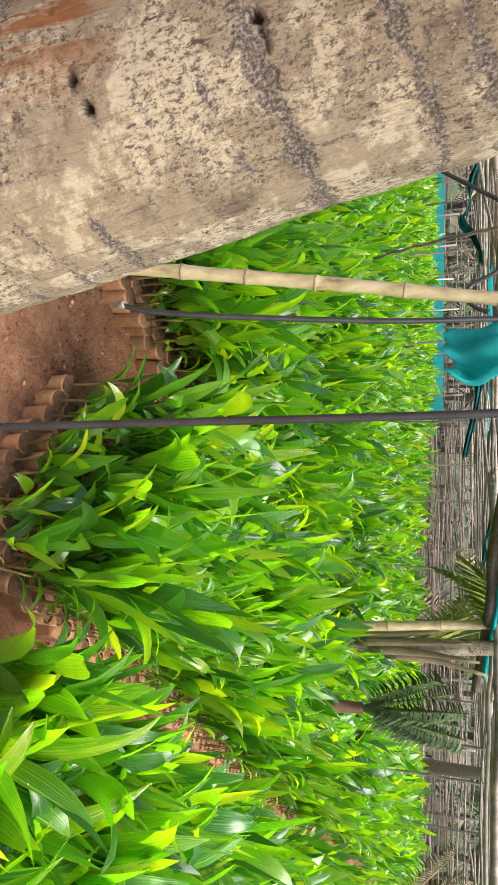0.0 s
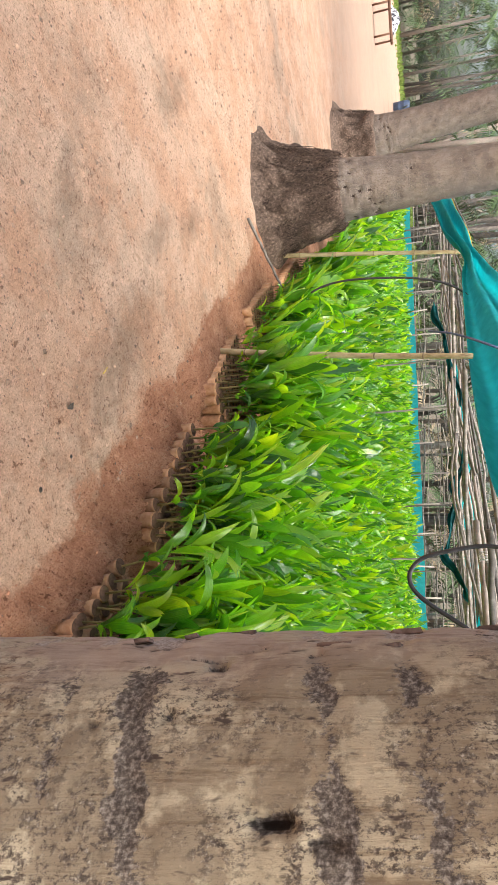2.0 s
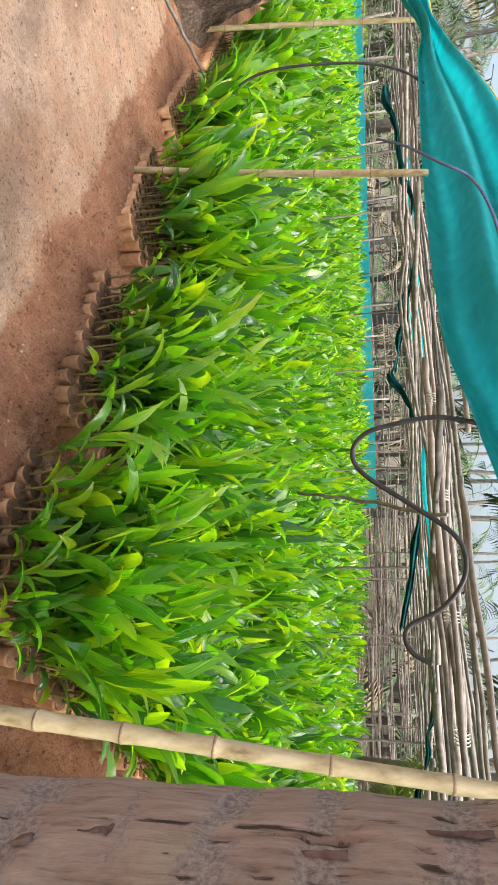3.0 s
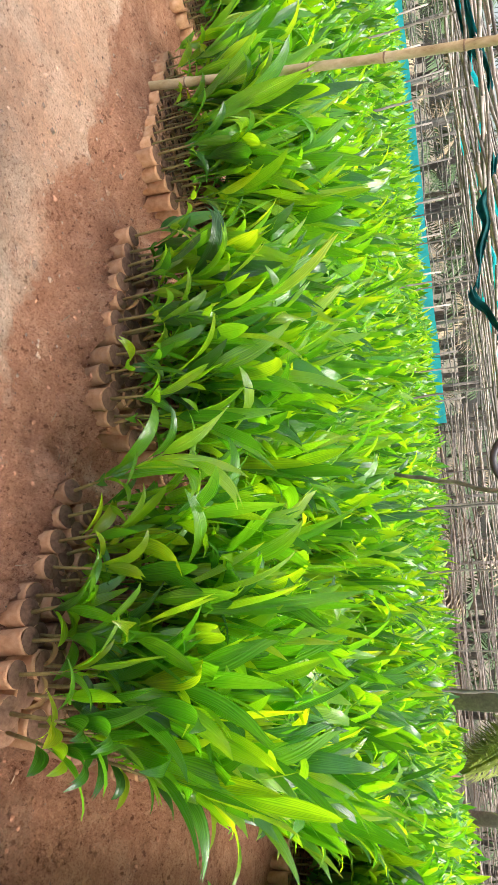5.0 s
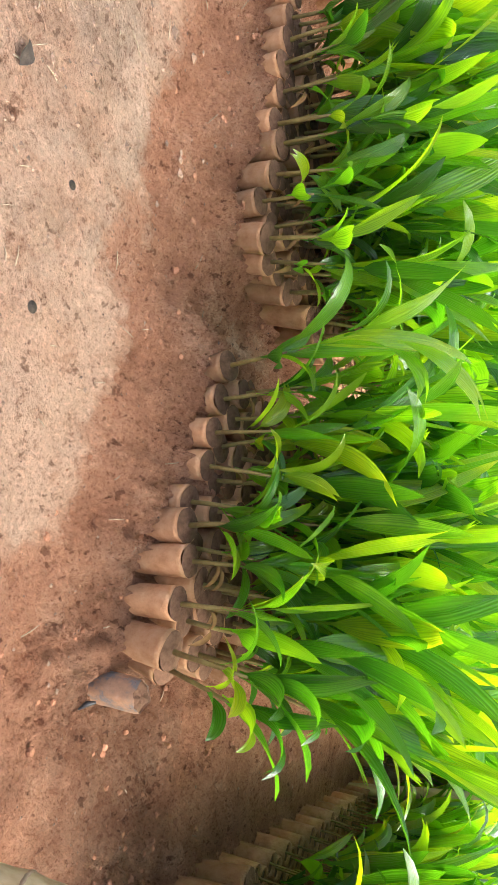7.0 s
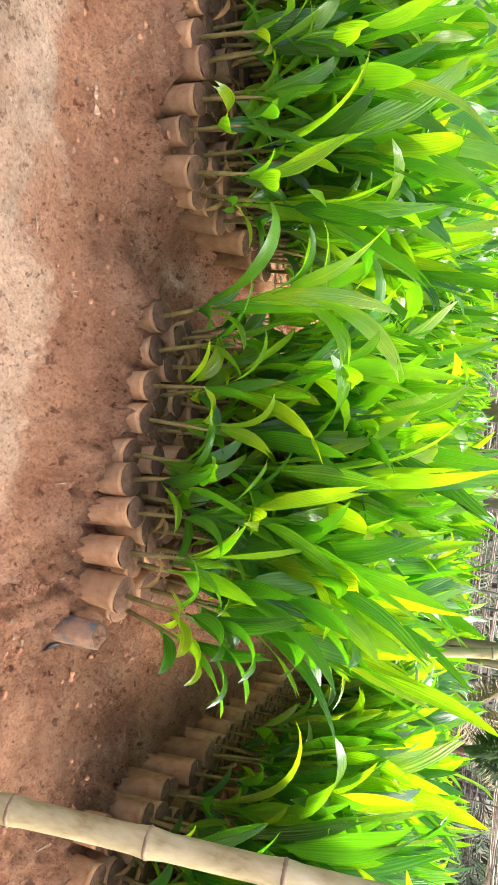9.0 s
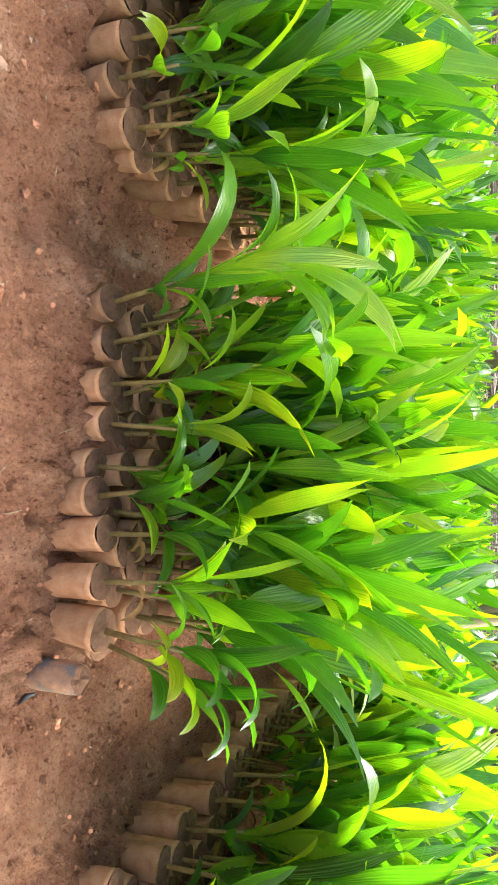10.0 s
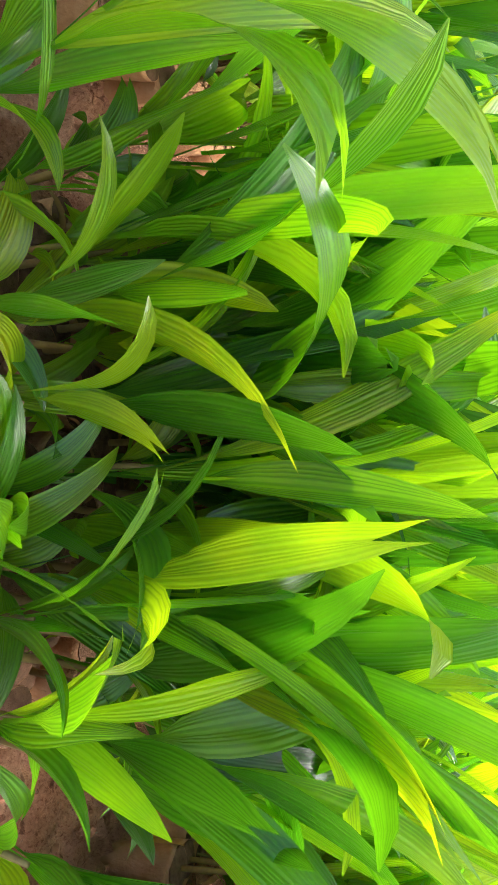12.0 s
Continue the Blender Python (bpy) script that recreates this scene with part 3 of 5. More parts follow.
def palm_trunk_mesh(name, axis, radii, mat, rings, sides=72, steps=170, rough=0.006, scars=(), seed=0.0, stain=None, levels=None):
    """A trunk along an axis of points, with leaf-scar grooves, cracks and pits."""
    line = spline(axis, steps)
    rr = np.interp(np.linspace(0, 1, steps), np.linspace(0, 1, len(radii)), radii)
    if levels is not None:
        high = [a[2] for a in axis]
        line = [Vector((np.interp(z, high, [a[0] for a in axis]), np.interp(z, high, [a[1] for a in axis]), z)) for z in levels]
        rr, steps = np.interp(levels, high, radii), len(levels)
    verts, scar, stains, bare, cracks = [], [], [], [], []
    for k, p in enumerate(line):
        d = (line[min(k + 1, steps - 1)] - line[max(k - 1, 0)]).normalized()
        side = Vector((1, 0, 0))
        side = (side - d * side.dot(d)).normalized()
        up = d.cross(side)
        for s in range(sides):
            a = 2 * math.pi * s / sides
            ca, sa = math.cos(a), math.sin(a)
            q = Vector((ca * 0.9, sa * 0.9, p.z * 1.0 + seed))
            r = rr[k] * (1 + 0.028 * noise.noise(q * 1.6))
            wob = 0.03 * noise.noise(Vector((ca * 1.3, sa * 1.3, seed + 4.0)))
            mark, split = 0.0, 0.0
            for z, strength, wide in rings:
                dz = (p.z - z - wob * 0.5 - 0.040 * math.cos(a - 0.27)) / (wide * 1.3)
                if -5 < dz < 4:
                    dz += 0.9 * noise.noise(Vector((ca * 7, sa * 7, p.z * 26 + z))) + 0.7 * noise.noise(Vector((ca * 22, sa * 22, p.z * 60)))
                    deep = strength * (0.45 + 0.75 * max(0.0, min(1.0, 0.45 + 1.9 * noise.noise(Vector((ca * 2.6, sa * 2.6, z * 3 + seed))))))
                    g = math.exp(-dz * dz) * deep
                    r += (0.004 * noise.noise(Vector((ca * 34, sa * 34, p.z * 130))) - 0.0035) * g
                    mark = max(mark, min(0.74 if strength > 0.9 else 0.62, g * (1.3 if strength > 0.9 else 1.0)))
            r += rough * noise.fractal(Vector((ca * 3.0, sa * 3.0, p.z * 7 + seed)), 0.8, 2.0, 6)
            crack = noise.noise(Vector((ca * 9.0, sa * 9.0, p.z * 2.2 + seed)))
            if crack > 0.40:
                r -= (0.002 if stain else 0.010) * (crack - 0.40) / 0.6
                mark = max(mark, (crack - 0.40) * 1.4)
            peel = max(0.0, min(1.0, (4.05 - a) * 2.2)) * max(0.0, min(1.0, (a - 1.6) * 2)) if stain else 0.0
            if peel > 0.02:
                mark *= 1 - 2 * peel
                n1 = noise.noise(Vector((ca * 7.5, sa * 7.5, p.z * 1.8 + 1.3))) + 0.3 * noise.noise(Vector((ca * 20, sa * 20, p.z * 14)))
                ridge = 1 - abs(n1) * 17
                if ridge > 0:
                    r -= 0.0025 * min(1.0, ridge * 2.0) * peel
                    split = min(1.0, ridge * 1.6) * peel
                r += 0.002 * peel * noise.noise(Vector((ca * 3.2, sa * 3.2, p.z * 5 + 7)))
            for ang, z, wide, tall, deep in scars:
                if abs(p.z - z) < tall * 2.4:
                    da = (a - ang + math.pi) % (2 * math.pi) - math.pi
                    e = ((da * rr[k] / wide) ** 2 + ((p.z - z) / tall) ** 2) * (1 + 0.7 * noise.noise(Vector((ca * 26, sa * 26, p.z * 90))))
                    if e < 6:
                        r -= deep * math.exp(-e * e * 0.8)
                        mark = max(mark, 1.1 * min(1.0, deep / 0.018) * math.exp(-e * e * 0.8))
            verts.append(p + (side * ca + up * sa) * r)
            scar.append(mark)
            cracks.append(split)
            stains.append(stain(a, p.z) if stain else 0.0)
            bare.append(max(0.0, min(1.0, (3.95 - a + 0.25 * noise.noise(q * 2)) * 2.6)) * max(0.0, min(1.0, (a - 1.6) * 2)))
    i = (np.arange(steps - 1)[:, None] * sides + np.arange(sides)[None, :]).ravel()
    j = (np.arange(steps - 1)[:, None] * sides + (np.arange(sides)[None, :] + 1) % sides).ravel()
    quads = np.stack([i, j, j + sides, i + sides], 1)
    me = big_mesh(name, np.array([tuple(v) for v in verts]), quads, [mat])
    girth = 2 * math.pi * radii[len(radii) // 2]
    loop_u = np.stack([i % sides, i % sides + 1, i % sides + 1, i % sides], 1) / sides * girth
    loop_v = np.array([v.z for v in verts])[quads]
    me.uv_layers.new(name="UVMap").data.foreach_set("uv", np.stack([loop_u.ravel(), loop_v.ravel()], 1).ravel().astype(np.float32))
    me.attributes.new("scar", "FLOAT", "POINT").data.foreach_set("value", np.array(scar, np.float32))
    me.attributes.new("crack", "FLOAT", "POINT").data.foreach_set("value", np.array(cracks, np.float32))
    me.attributes.new("bare", "FLOAT", "POINT").data.foreach_set("value", np.array(bare, np.float32))
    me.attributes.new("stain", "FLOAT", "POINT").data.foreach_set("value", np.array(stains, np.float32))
    return me


def unseen_crown(palm, top, seed, count=8, length=3.2):
    """The crown of a grown palm, out of view and added to shade the near ground: each frond a part."""
    for k in range(count):
        v, f = frond_arrays(top, 6.28 * k / count + 0.3 * math.sin(k * 2.1), length * (0.85 + 0.2 * math.sin(k * 1.7)), length * (0.15 + 0.5 * ((k * 7) % 5) / 5), 0.7 + 0.4 * ((k * 3) % 4) / 4, 34, 0.8, seed=seed * 50 + k, fine=False)
        part("frond", mesh_from("frond", v, f, FROND), palm)


def near_palm():
    rnd = random.Random(5)
    palm = thing("coconut_palm", "thick ringed coconut palm trunk with rusty stains near its foot", "palm tree")
    rings = [(0.55, 0.5, 0.013), (0.68, 0.5, 0.013), (0.80, 0.45, 0.012), (0.92, 0.5, 0.013), (1.03, 0.35, 0.010), (1.11, 0.4, 0.011), (1.21, 0.45, 0.011), (1.299, 1.0, 0.015), (1.41, 0.25, 0.008), (1.50, 0.75, 0.012), (1.59, 0.55, 0.012), (1.70, 0.6, 0.012), (1.82, 0.5, 0.012), (1.95, 0.6, 0.013), (2.1, 0.5, 0.013)]
    scars = [(-1.60, 1.425, 0.0075, 0.021, 0.026), (-1.53, 1.472, 0.005, 0.014, 0.014), (-1.26, 1.316, 0.009, 0.009, 0.020), (-1.17, 1.321, 0.012, 0.005, 0.013), (-1.08, 1.327, 0.012, 0.004, 0.010), (-1.21, 1.016, 0.009, 0.009, 0.022), (-1.03, 1.033, 0.010, 0.009, 0.022), (-0.77, 1.648, 0.010, 0.009, 0.02), (-2.37, 1.346, 0.009, 0.011, 0.022), (-2.56, 1.545, 0.003, 0.045, 0.012), (-2.44, 1.329, 0.003, 0.035, 0.010), (-2.86, 1.534, 0.003, 0.050, 0.012), (-2.53, 1.384, 0.003, 0.040, 0.010), (-1.75, 0.86, 0.014, 0.016, 0.022), (-0.95, 0.80, 0.016, 0.018, 0.024)]
    scars += [(rnd.uniform(-3.0, -0.2), rnd.uniform(0.7, 1.7), rnd.uniform(0.003, 0.005), rnd.uniform(0.004, 0.012), rnd.uniform(0.006, 0.010)) for _ in range(30)]
    axis = [(0.435, 0.655, -0.15), (0.385, 0.64, 0.45), (0.355, 0.63, 0.81), (0.305, 0.62, 1.27), (0.265, 0.61, 1.66), (0.21, 0.60, 2.3), (0.10, 0.58, 3.6), (-0.15, 0.5, 6.0)]
    levels = list(np.arange(-0.15, 0.70, 0.035)) + list(np.arange(0.70, 1.80, 0.0055)) + list(np.arange(1.80, 2.3, 0.025)) + list(np.arange(2.3, 6.01, 0.12))

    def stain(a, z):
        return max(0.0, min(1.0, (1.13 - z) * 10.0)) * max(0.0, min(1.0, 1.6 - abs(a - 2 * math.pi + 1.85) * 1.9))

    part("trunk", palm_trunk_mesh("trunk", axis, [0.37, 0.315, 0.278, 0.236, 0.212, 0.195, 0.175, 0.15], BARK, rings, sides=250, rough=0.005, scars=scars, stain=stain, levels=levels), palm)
    for k in range(7):
        a, z = rnd.uniform(-2.95, -2.5), rnd.uniform(1.18, 1.68)
        cx, cy, r = np.interp(z, [q[2] for q in axis], [q[0] for q in axis]), np.interp(z, [q[2] for q in axis], [q[1] for q in axis]), np.interp(z, [0.81, 1.27, 1.66, 2.3], [0.278, 0.236, 0.212, 0.195])
        w, h = rnd.uniform(0.004, 0.012), rnd.uniform(0.008, 0.026)
        verts = []
        for lift in (-0.005, 0.0005):
            for u in (-1, 0, 1):
                for v in (-1, -0.3, 0.4, 1):
                    aa = a + (u + 0.3 * rnd.uniform(-1, 1)) * w / r
                    rr = r + lift + 0.004 * u + 0.002 * v + 0.002
                    verts.append((cx + rr * math.cos(aa), cy + rr * math.sin(aa), z + h * (v + 0.25 * rnd.uniform(-1, 1))))
        faces = [(o + i * 4 + j, o + (i + 1) * 4 + j, o + (i + 1) * 4 + j + 1, o + i * 4 + j + 1) for o in (0, 12) for i in range(2) for j in range(3)]
        rim = [0, 1, 2, 3, 7, 11, 10, 9, 8, 4]
        faces += [(rim[i], rim[(i + 1) % 10], rim[(i + 1) % 10] + 12, rim[i] + 12) for i in range(10)]
        part("bark_flake", mesh_from("bark_flake", verts, faces, BARKCHIP, smooth=False), palm, "lifting flake of bark")
    return palm


unseen_crown(near_palm(), (-0.15, 0.5, 5.95), 1, 6)


def rooted_palm(base, lean, r_top, r_foot, boss_h, boss_r, seed, height=7.0, roots=2600):
    rnd = random.Random(seed)
    palm = thing("coconut_palm", "grey coconut palm standing on a dark raised mass of roots", "palm tree", group="palms beside the beds")
    bx, by = base
    axis = [(bx + lean[0] * z, by + lean[1] * z, z) for z in (boss_h - 0.25, boss_h, boss_h + 0.5, boss_h + 1.5, boss_h + 3, height)]
    rings = [(boss_h + 0.12 * k + rnd.uniform(-0.03, 0.03), rnd.uniform(0.4, 0.9), 0.016) for k in range(1, 30)]
    scars = [(rnd.uniform(-3.1, 3.1), boss_h + abs(rnd.gauss(0.12, 0.25)), 0.025, 0.025, 0.02) for _ in range(26)]
    part("trunk", palm_trunk_mesh("trunk", axis, [r_foot * 1.05, r_foot, r_foot * 0.86, r_top, r_top * 0.95, r_top * 0.8], BARK_FAR, rings, sides=56, steps=150, rough=0.010, scars=scars, seed=seed), palm)
    sides, steps = 56, 22
    verts = []
    for k in range(steps):
        u = k / (steps - 1)
        z = -0.08 + u * (boss_h + 0.06)
        rad = boss_r * 1.28 + (r_foot * 1.15 - boss_r * 1.28) * u**0.62
        if u < 0.40:
            rad *= 1 + (0.40 - u) ** 2 * 1.9
        if u > 0.96:
            rad = r_foot * 1.0
        for s in range(sides):
            a = 2 * math.pi * s / sides
            q = Vector((math.cos(a) * 2, math.sin(a) * 2, z * 3 + seed))
            rr = rad * (1 + 0.17 * noise.fractal(q * 1.3, 0.8, 2.0, 5))
            verts.append((bx + lean[0] * z + rr * math.cos(a), by + lean[1] * z + rr * math.sin(a), z))
    faces = [(k * sides + s, k * sides + (s + 1) % sides, (k + 1) * sides + (s + 1) % sides, (k + 1) * sides + s) for k in range(steps - 1) for s in range(sides)]
    faces.append(tuple(range((steps - 1) * sides, steps * sides)))
    part("root_mass", mesh_from("root_mass", verts, faces, ROOT), palm, "dark fibrous root mass")
    items = []
    for _ in range(roots):
        a, z0 = rnd.uniform(0, 2 * math.pi), rnd.uniform(0.1, boss_h)
        w0 = z0 / boss_h
        r0 = boss_r * 1.26 + (r_foot * 1.13 - boss_r * 1.26) * w0**0.62
        long = rnd.random() < 0.13
        drop = rnd.uniform(0.2, 0.4) if long else rnd.uniform(0.05, 0.18)
        a2 = a + rnd.uniform(-0.25, 0.25)
        z1 = max(0.0, z0 - drop)
        puff, thick = rnd.uniform(0.0, 0.035), rnd.uniform(0.35, 0.9)
        pts = []
        for u in (0, 0.5, 1):
            aa, zz = a + (a2 - a) * u, z0 + (z1 - z0) * u
            rr = r0 + puff * math.sin(u * math.pi) + (0.015 + (0.30 if long else 0.16) * drop) * u
            pts.append((bx + lean[0] * zz + rr * math.cos(aa), by + lean[1] * zz + rr * math.sin(aa), zz))
        items.append(tube_arrays(pts, [0.0045 * thick, 0.004 * thick, 0.002], 4, caps=False))
    v, f = join_arrays(items)
    roots_ob = part("root_fringe", mesh_from("root_fringe", v, f, ROOT), palm, "thin dry hanging roots")
    roots_ob["kind"] = "stuff"
    unseen_crown(palm, axis[-1], int(seed))


rooted_palm((-5.16, 4.06), (-0.02, 0.03), 0.205, 0.30, 0.80, 0.50, 3.0)
rooted_palm((-10.6, 7.45), (-0.06, -0.06), 0.28, 0.38, 0.75, 0.55, 8.0, roots=1200)


# ---------- seedlings ----------
def leaf_arrays(length, width, a0, a1, twist=0.0, fold=0.35, nl=9, nw=4, az=0.0, base=(0, 0, 0), petiole=0.18, bend=0.0, cleft=0.0, curl=1.5):
    """A pleated lance-shaped blade that leaves its base at a0 degrees from upright and ends at a1; returns verts, quads and uvs."""
    verts, uvs = [], []
    x = z = y = 0.0
    step = length / (nl - 1)
    for k in range(nl):
        u = k / (nl - 1)
        ang = radians(a0 + (a1 - a0) * u**curl)
        if k:
            x += step * math.sin(ang)
            z += step * math.cos(ang)
            y += step * math.sin(radians(bend) * u)
        s = max(0.0, (u - petiole) / (1 - petiole))
        w = width * (0.10 + 0.90 * (math.sin(math.pi * min(1, s**0.72)) ** 0.85)) * (1.0 if u < 0.97 else 0.15)
        if k == nl - 1:
            w = width * (0.03 + 0.3 * cleft)
        tw = radians(twist) * u
        for j in range(nw + 1):
            c = 2 * j / nw - 1
            lift = abs(c) * fold * w * 0.5 + 0.05 * w * math.sin(9 * u + 2.5 * c + az * 5) * abs(c)
            cy, cz = c * w / 2, lift
            py, pz = cy * math.cos(tw) - cz * math.sin(tw), cy * math.sin(tw) + cz * math.cos(tw)
            pull = -cleft * length * 0.16 * (1 - abs(c)) * max(0.0, u - 0.55) / 0.45
            nx, nz = -math.cos(ang), math.sin(ang)
            verts.append((x + nx * pz + pull * math.sin(ang), y + py, z + nz * pz + pull * math.cos(ang)))
            uvs.append((c, u))
    ca, sa = math.cos(az), math.sin(az)
    v = np.array(verts)
    v = np.stack([v[:, 0] * ca - v[:, 1] * sa, v[:, 0] * sa + v[:, 1] * ca, v[:, 2]], 1) + np.array(base)
    m = nw + 1
    f = np.array([(k * m + j, k * m + j + 1, (k + 1) * m + j + 1, (k + 1) * m + j) for k in range(nl - 1) for j in range(nw)])
    return v, f, np.array(uvs)


def seedling_leaves(rnd, small=1.0, arch=False):
    """Parameters of the leaves of one seedling; small ones stand in the front row, arching ones further back."""
    out = []
    az = rnd.uniform(0, 6.28)
    for k in range(rnd.choice((2, 2, 3))):
        out.append(dict(length=rnd.uniform(0.13, 0.21), width=rnd.uniform(0.032, 0.052), a0=rnd.uniform(15, 40), a1=rnd.uniform(60, 125), twist=rnd.uniform(-35, 35), fold=rnd.uniform(0.15, 0.6), az=az + k * 2.6 + rnd.uniform(-0.5, 0.5), base=(0, 0, rnd.uniform(0.20, 0.28)), petiole=0.18, cleft=rnd.choice((0, 0, 0.8)), curl=rnd.uniform(1.2, 2.4)))
    az += 1.3
    for k in range(rnd.choice((3, 4)) if small < 1 else rnd.choice((6, 7, 7))):
        L = (rnd.uniform(0.28, 0.45) if arch else rnd.uniform(0.24, 0.43)) * small
        wide = rnd.uniform(0.052, 0.078) if arch else rnd.uniform(0.040, 0.070)
        ends = ((8, 36), (18, 55), (38, 80), (62, 112)) if arch else ((8, 36), (18, 55), (40, 85), (70, 130))
        lo, hi = rnd.choice(ends)
        out.append(dict(length=L, width=wide * (0.78 if small < 1 else 1.0), a0=rnd.uniform(2, 18), a1=rnd.uniform(lo, hi), twist=rnd.uniform(-75, 75) if not arch else rnd.uniform(-40, 40), fold=rnd.uniform(-0.15, 0.5), az=az + k * 2.2 + rnd.uniform(-0.6, 0.6), base=(0, 0, rnd.uniform(0.21, 0.29) + 0.032 * k * small), petiole=rnd.uniform(0.12, 0.30), bend=rnd.uniform(-26, 26), cleft=rnd.choice((0, 0, 0, 0.9)), curl=rnd.uniform(1.5, 3.2)))
    return out


BAG_H = 0.135


def bag_mesh(seed):
    rnd = random.Random(seed)
    sides, verts = 18, []
    rows = ((-0.03, 0.0325), (0.0, 0.0350), (0.03, 0.0362), (0.06, 0.0375), (0.095, 0.0385), (0.120, 0.0395), (BAG_H, 0.0402), (BAG_H - 0.0015, 0.0394))
    for z, r in rows:
        for s in range(sides):
            a = 2 * math.pi * s / sides
            q = Vector((math.cos(a) * 1.6, math.sin(a) * 1.6, z * 26 + seed * 3.1))
            rr = r * (1 + 0.045 * noise.noise(q) + 0.025 * noise.noise(q * 3.0))
            zz = z + (0.006 * noise.noise(Vector((math.cos(a), math.sin(a), seed * 5.0))) if z > 0.115 else 0)
            verts.append((rr * math.cos(a), rr * math.sin(a), zz))
    n = len(rows)
    faces = [(k * sides + s, k * sides + (s + 1) % sides, (k + 1) * sides + (s + 1) % sides, (k + 1) * sides + s) for k in range(n - 1) for s in range(sides)]
    return mesh_from("poly_bag", verts, faces, BAG)


def pot_soil_mesh(seed):
    verts, faces, sides = [(0, 0, BAG_H + 0.007)], [], 14
    for ring, r in enumerate((0.014, 0.028, 0.0398)):
        for s in range(sides):
            a = 2 * math.pi * s / sides
            verts.append((r * math.cos(a), r * math.sin(a), BAG_H + 0.007 - 0.003 * ring + 0.005 * noise.noise((math.cos(a) * 2, math.sin(a) * 2, ring * 2.0 + seed))))
    for s in range(sides):
        faces.append((0, 1 + s, 1 + (s + 1) % sides))
        for ring in range(2):
            a, b = 1 + ring * sides + s, 1 + ring * sides + (s + 1) % sides
            faces.append((a, a + sides, b + sides, b))
    return mesh_from("soil", verts, faces, POTSOIL)


BAGS = [bag_mesh(k) for k in range(5)]
POTS = [pot_soil_mesh(k) for k in range(3)]
VARIANTS, SMALL = 14, 6


def seedling(k, small=1.0):
    """One potted seedling: bag, soil, stem, and each leaf a part."""
    rnd = random.Random(100 + k)
    plant = thing("palm_seedling", "young green palm seedling in a dusty brown poly bag", "seedling", group="potted palm seedlings")
    part("poly_bag", BAGS[k % len(BAGS)], plant, "dust-covered brown plastic bag")
    part("soil", POTS[k % len(POTS)], plant)
    top = 0.30
    lean = (rnd.uniform(-0.012, 0.012), rnd.uniform(-0.012, 0.012))
    part("stem", tube("stem", [(0, 0, BAG_H - 0.012), (lean[0] * 0.4, lean[1] * 0.4, 0.19), (lean[0] * 0.6, lean[1] * 0.6, 0.25), (lean[0], lean[1], top)], [0.0064, 0.0056, 0.0048, 0.0026], STEM, 8), plant)
    for spec in seedling_leaves(rnd, small):
        v, f, uv = leaf_arrays(nl=13, nw=6, **spec)
        part("leaf", mesh_from("leaf", v.tolist(), f.tolist(), LEAF, uvs=uv), plant)
    if k % 3 == 0:
        v, f, uv = leaf_arrays(rnd.uniform(0.07, 0.11), 0.014, 60, 150, 40, 0.6, 7, 2, rnd.uniform(0, 6), (0, 0, 0.20))
        part("withered_leaf", mesh_from("withered_leaf", v.tolist(), f.tolist(), DRYLEAF, uvs=uv), plant, "brown shrivelled leaf")
    return plant


def bed_places():
    """Places of all bags: position, bed number, row, column, bags along the front."""
    rnd = random.Random(11)
    out = []
    for b, ((bx, by), (fx, fy), n) in enumerate(BEDS):
        for row in range(0, 200):
            d = row * PITCH * 0.90
            done = True
            for c in range(n + (6 if b == 0 and d > 2.85 else 0)):
                s = (c + 0.5 + (0.5 if row % 2 else 0.0) * 0.6) * PITCH
                x = bx + fx * s + ROW.x * d + rnd.uniform(-0.007, 0.007)
                y = by + fy * s + ROW.y * d + rnd.uniform(-0.007, 0.007)
                if y > back_edge(x):
                    continue
                done = False
                out.append((x, y, b, row, c, n))
            if done:
                break
    return out


PLACES = bed_places()


def from_front_line(p):
    """Distance from the stretch of bed fronts nearest the path."""
    a, b = Vector((-1.55, 2.75)), Vector((0.62, 1.62))
    q = Vector((p[0], p[1]))
    u = max(0.0, min(1.0, (q - a).dot(b - a) / (b - a).length_squared))
    return (q - (a + (b - a) * u)).length


def outward(b, row, c, n):
    """The way in which a plant at the rim of its bed leans."""
    f = Vector((*BEDS[b][1], 0))
    o = Vector((0, 0, 0))
    if row < 2:
        o -= ROW * (1.0 if row == 0 else 0.5)
    if c < 2:
        o -= f * (1.0 if c == 0 else 0.5)
    if c > n - 3:
        o += f * (1.0 if c == n - 1 else 0.5)
    return o


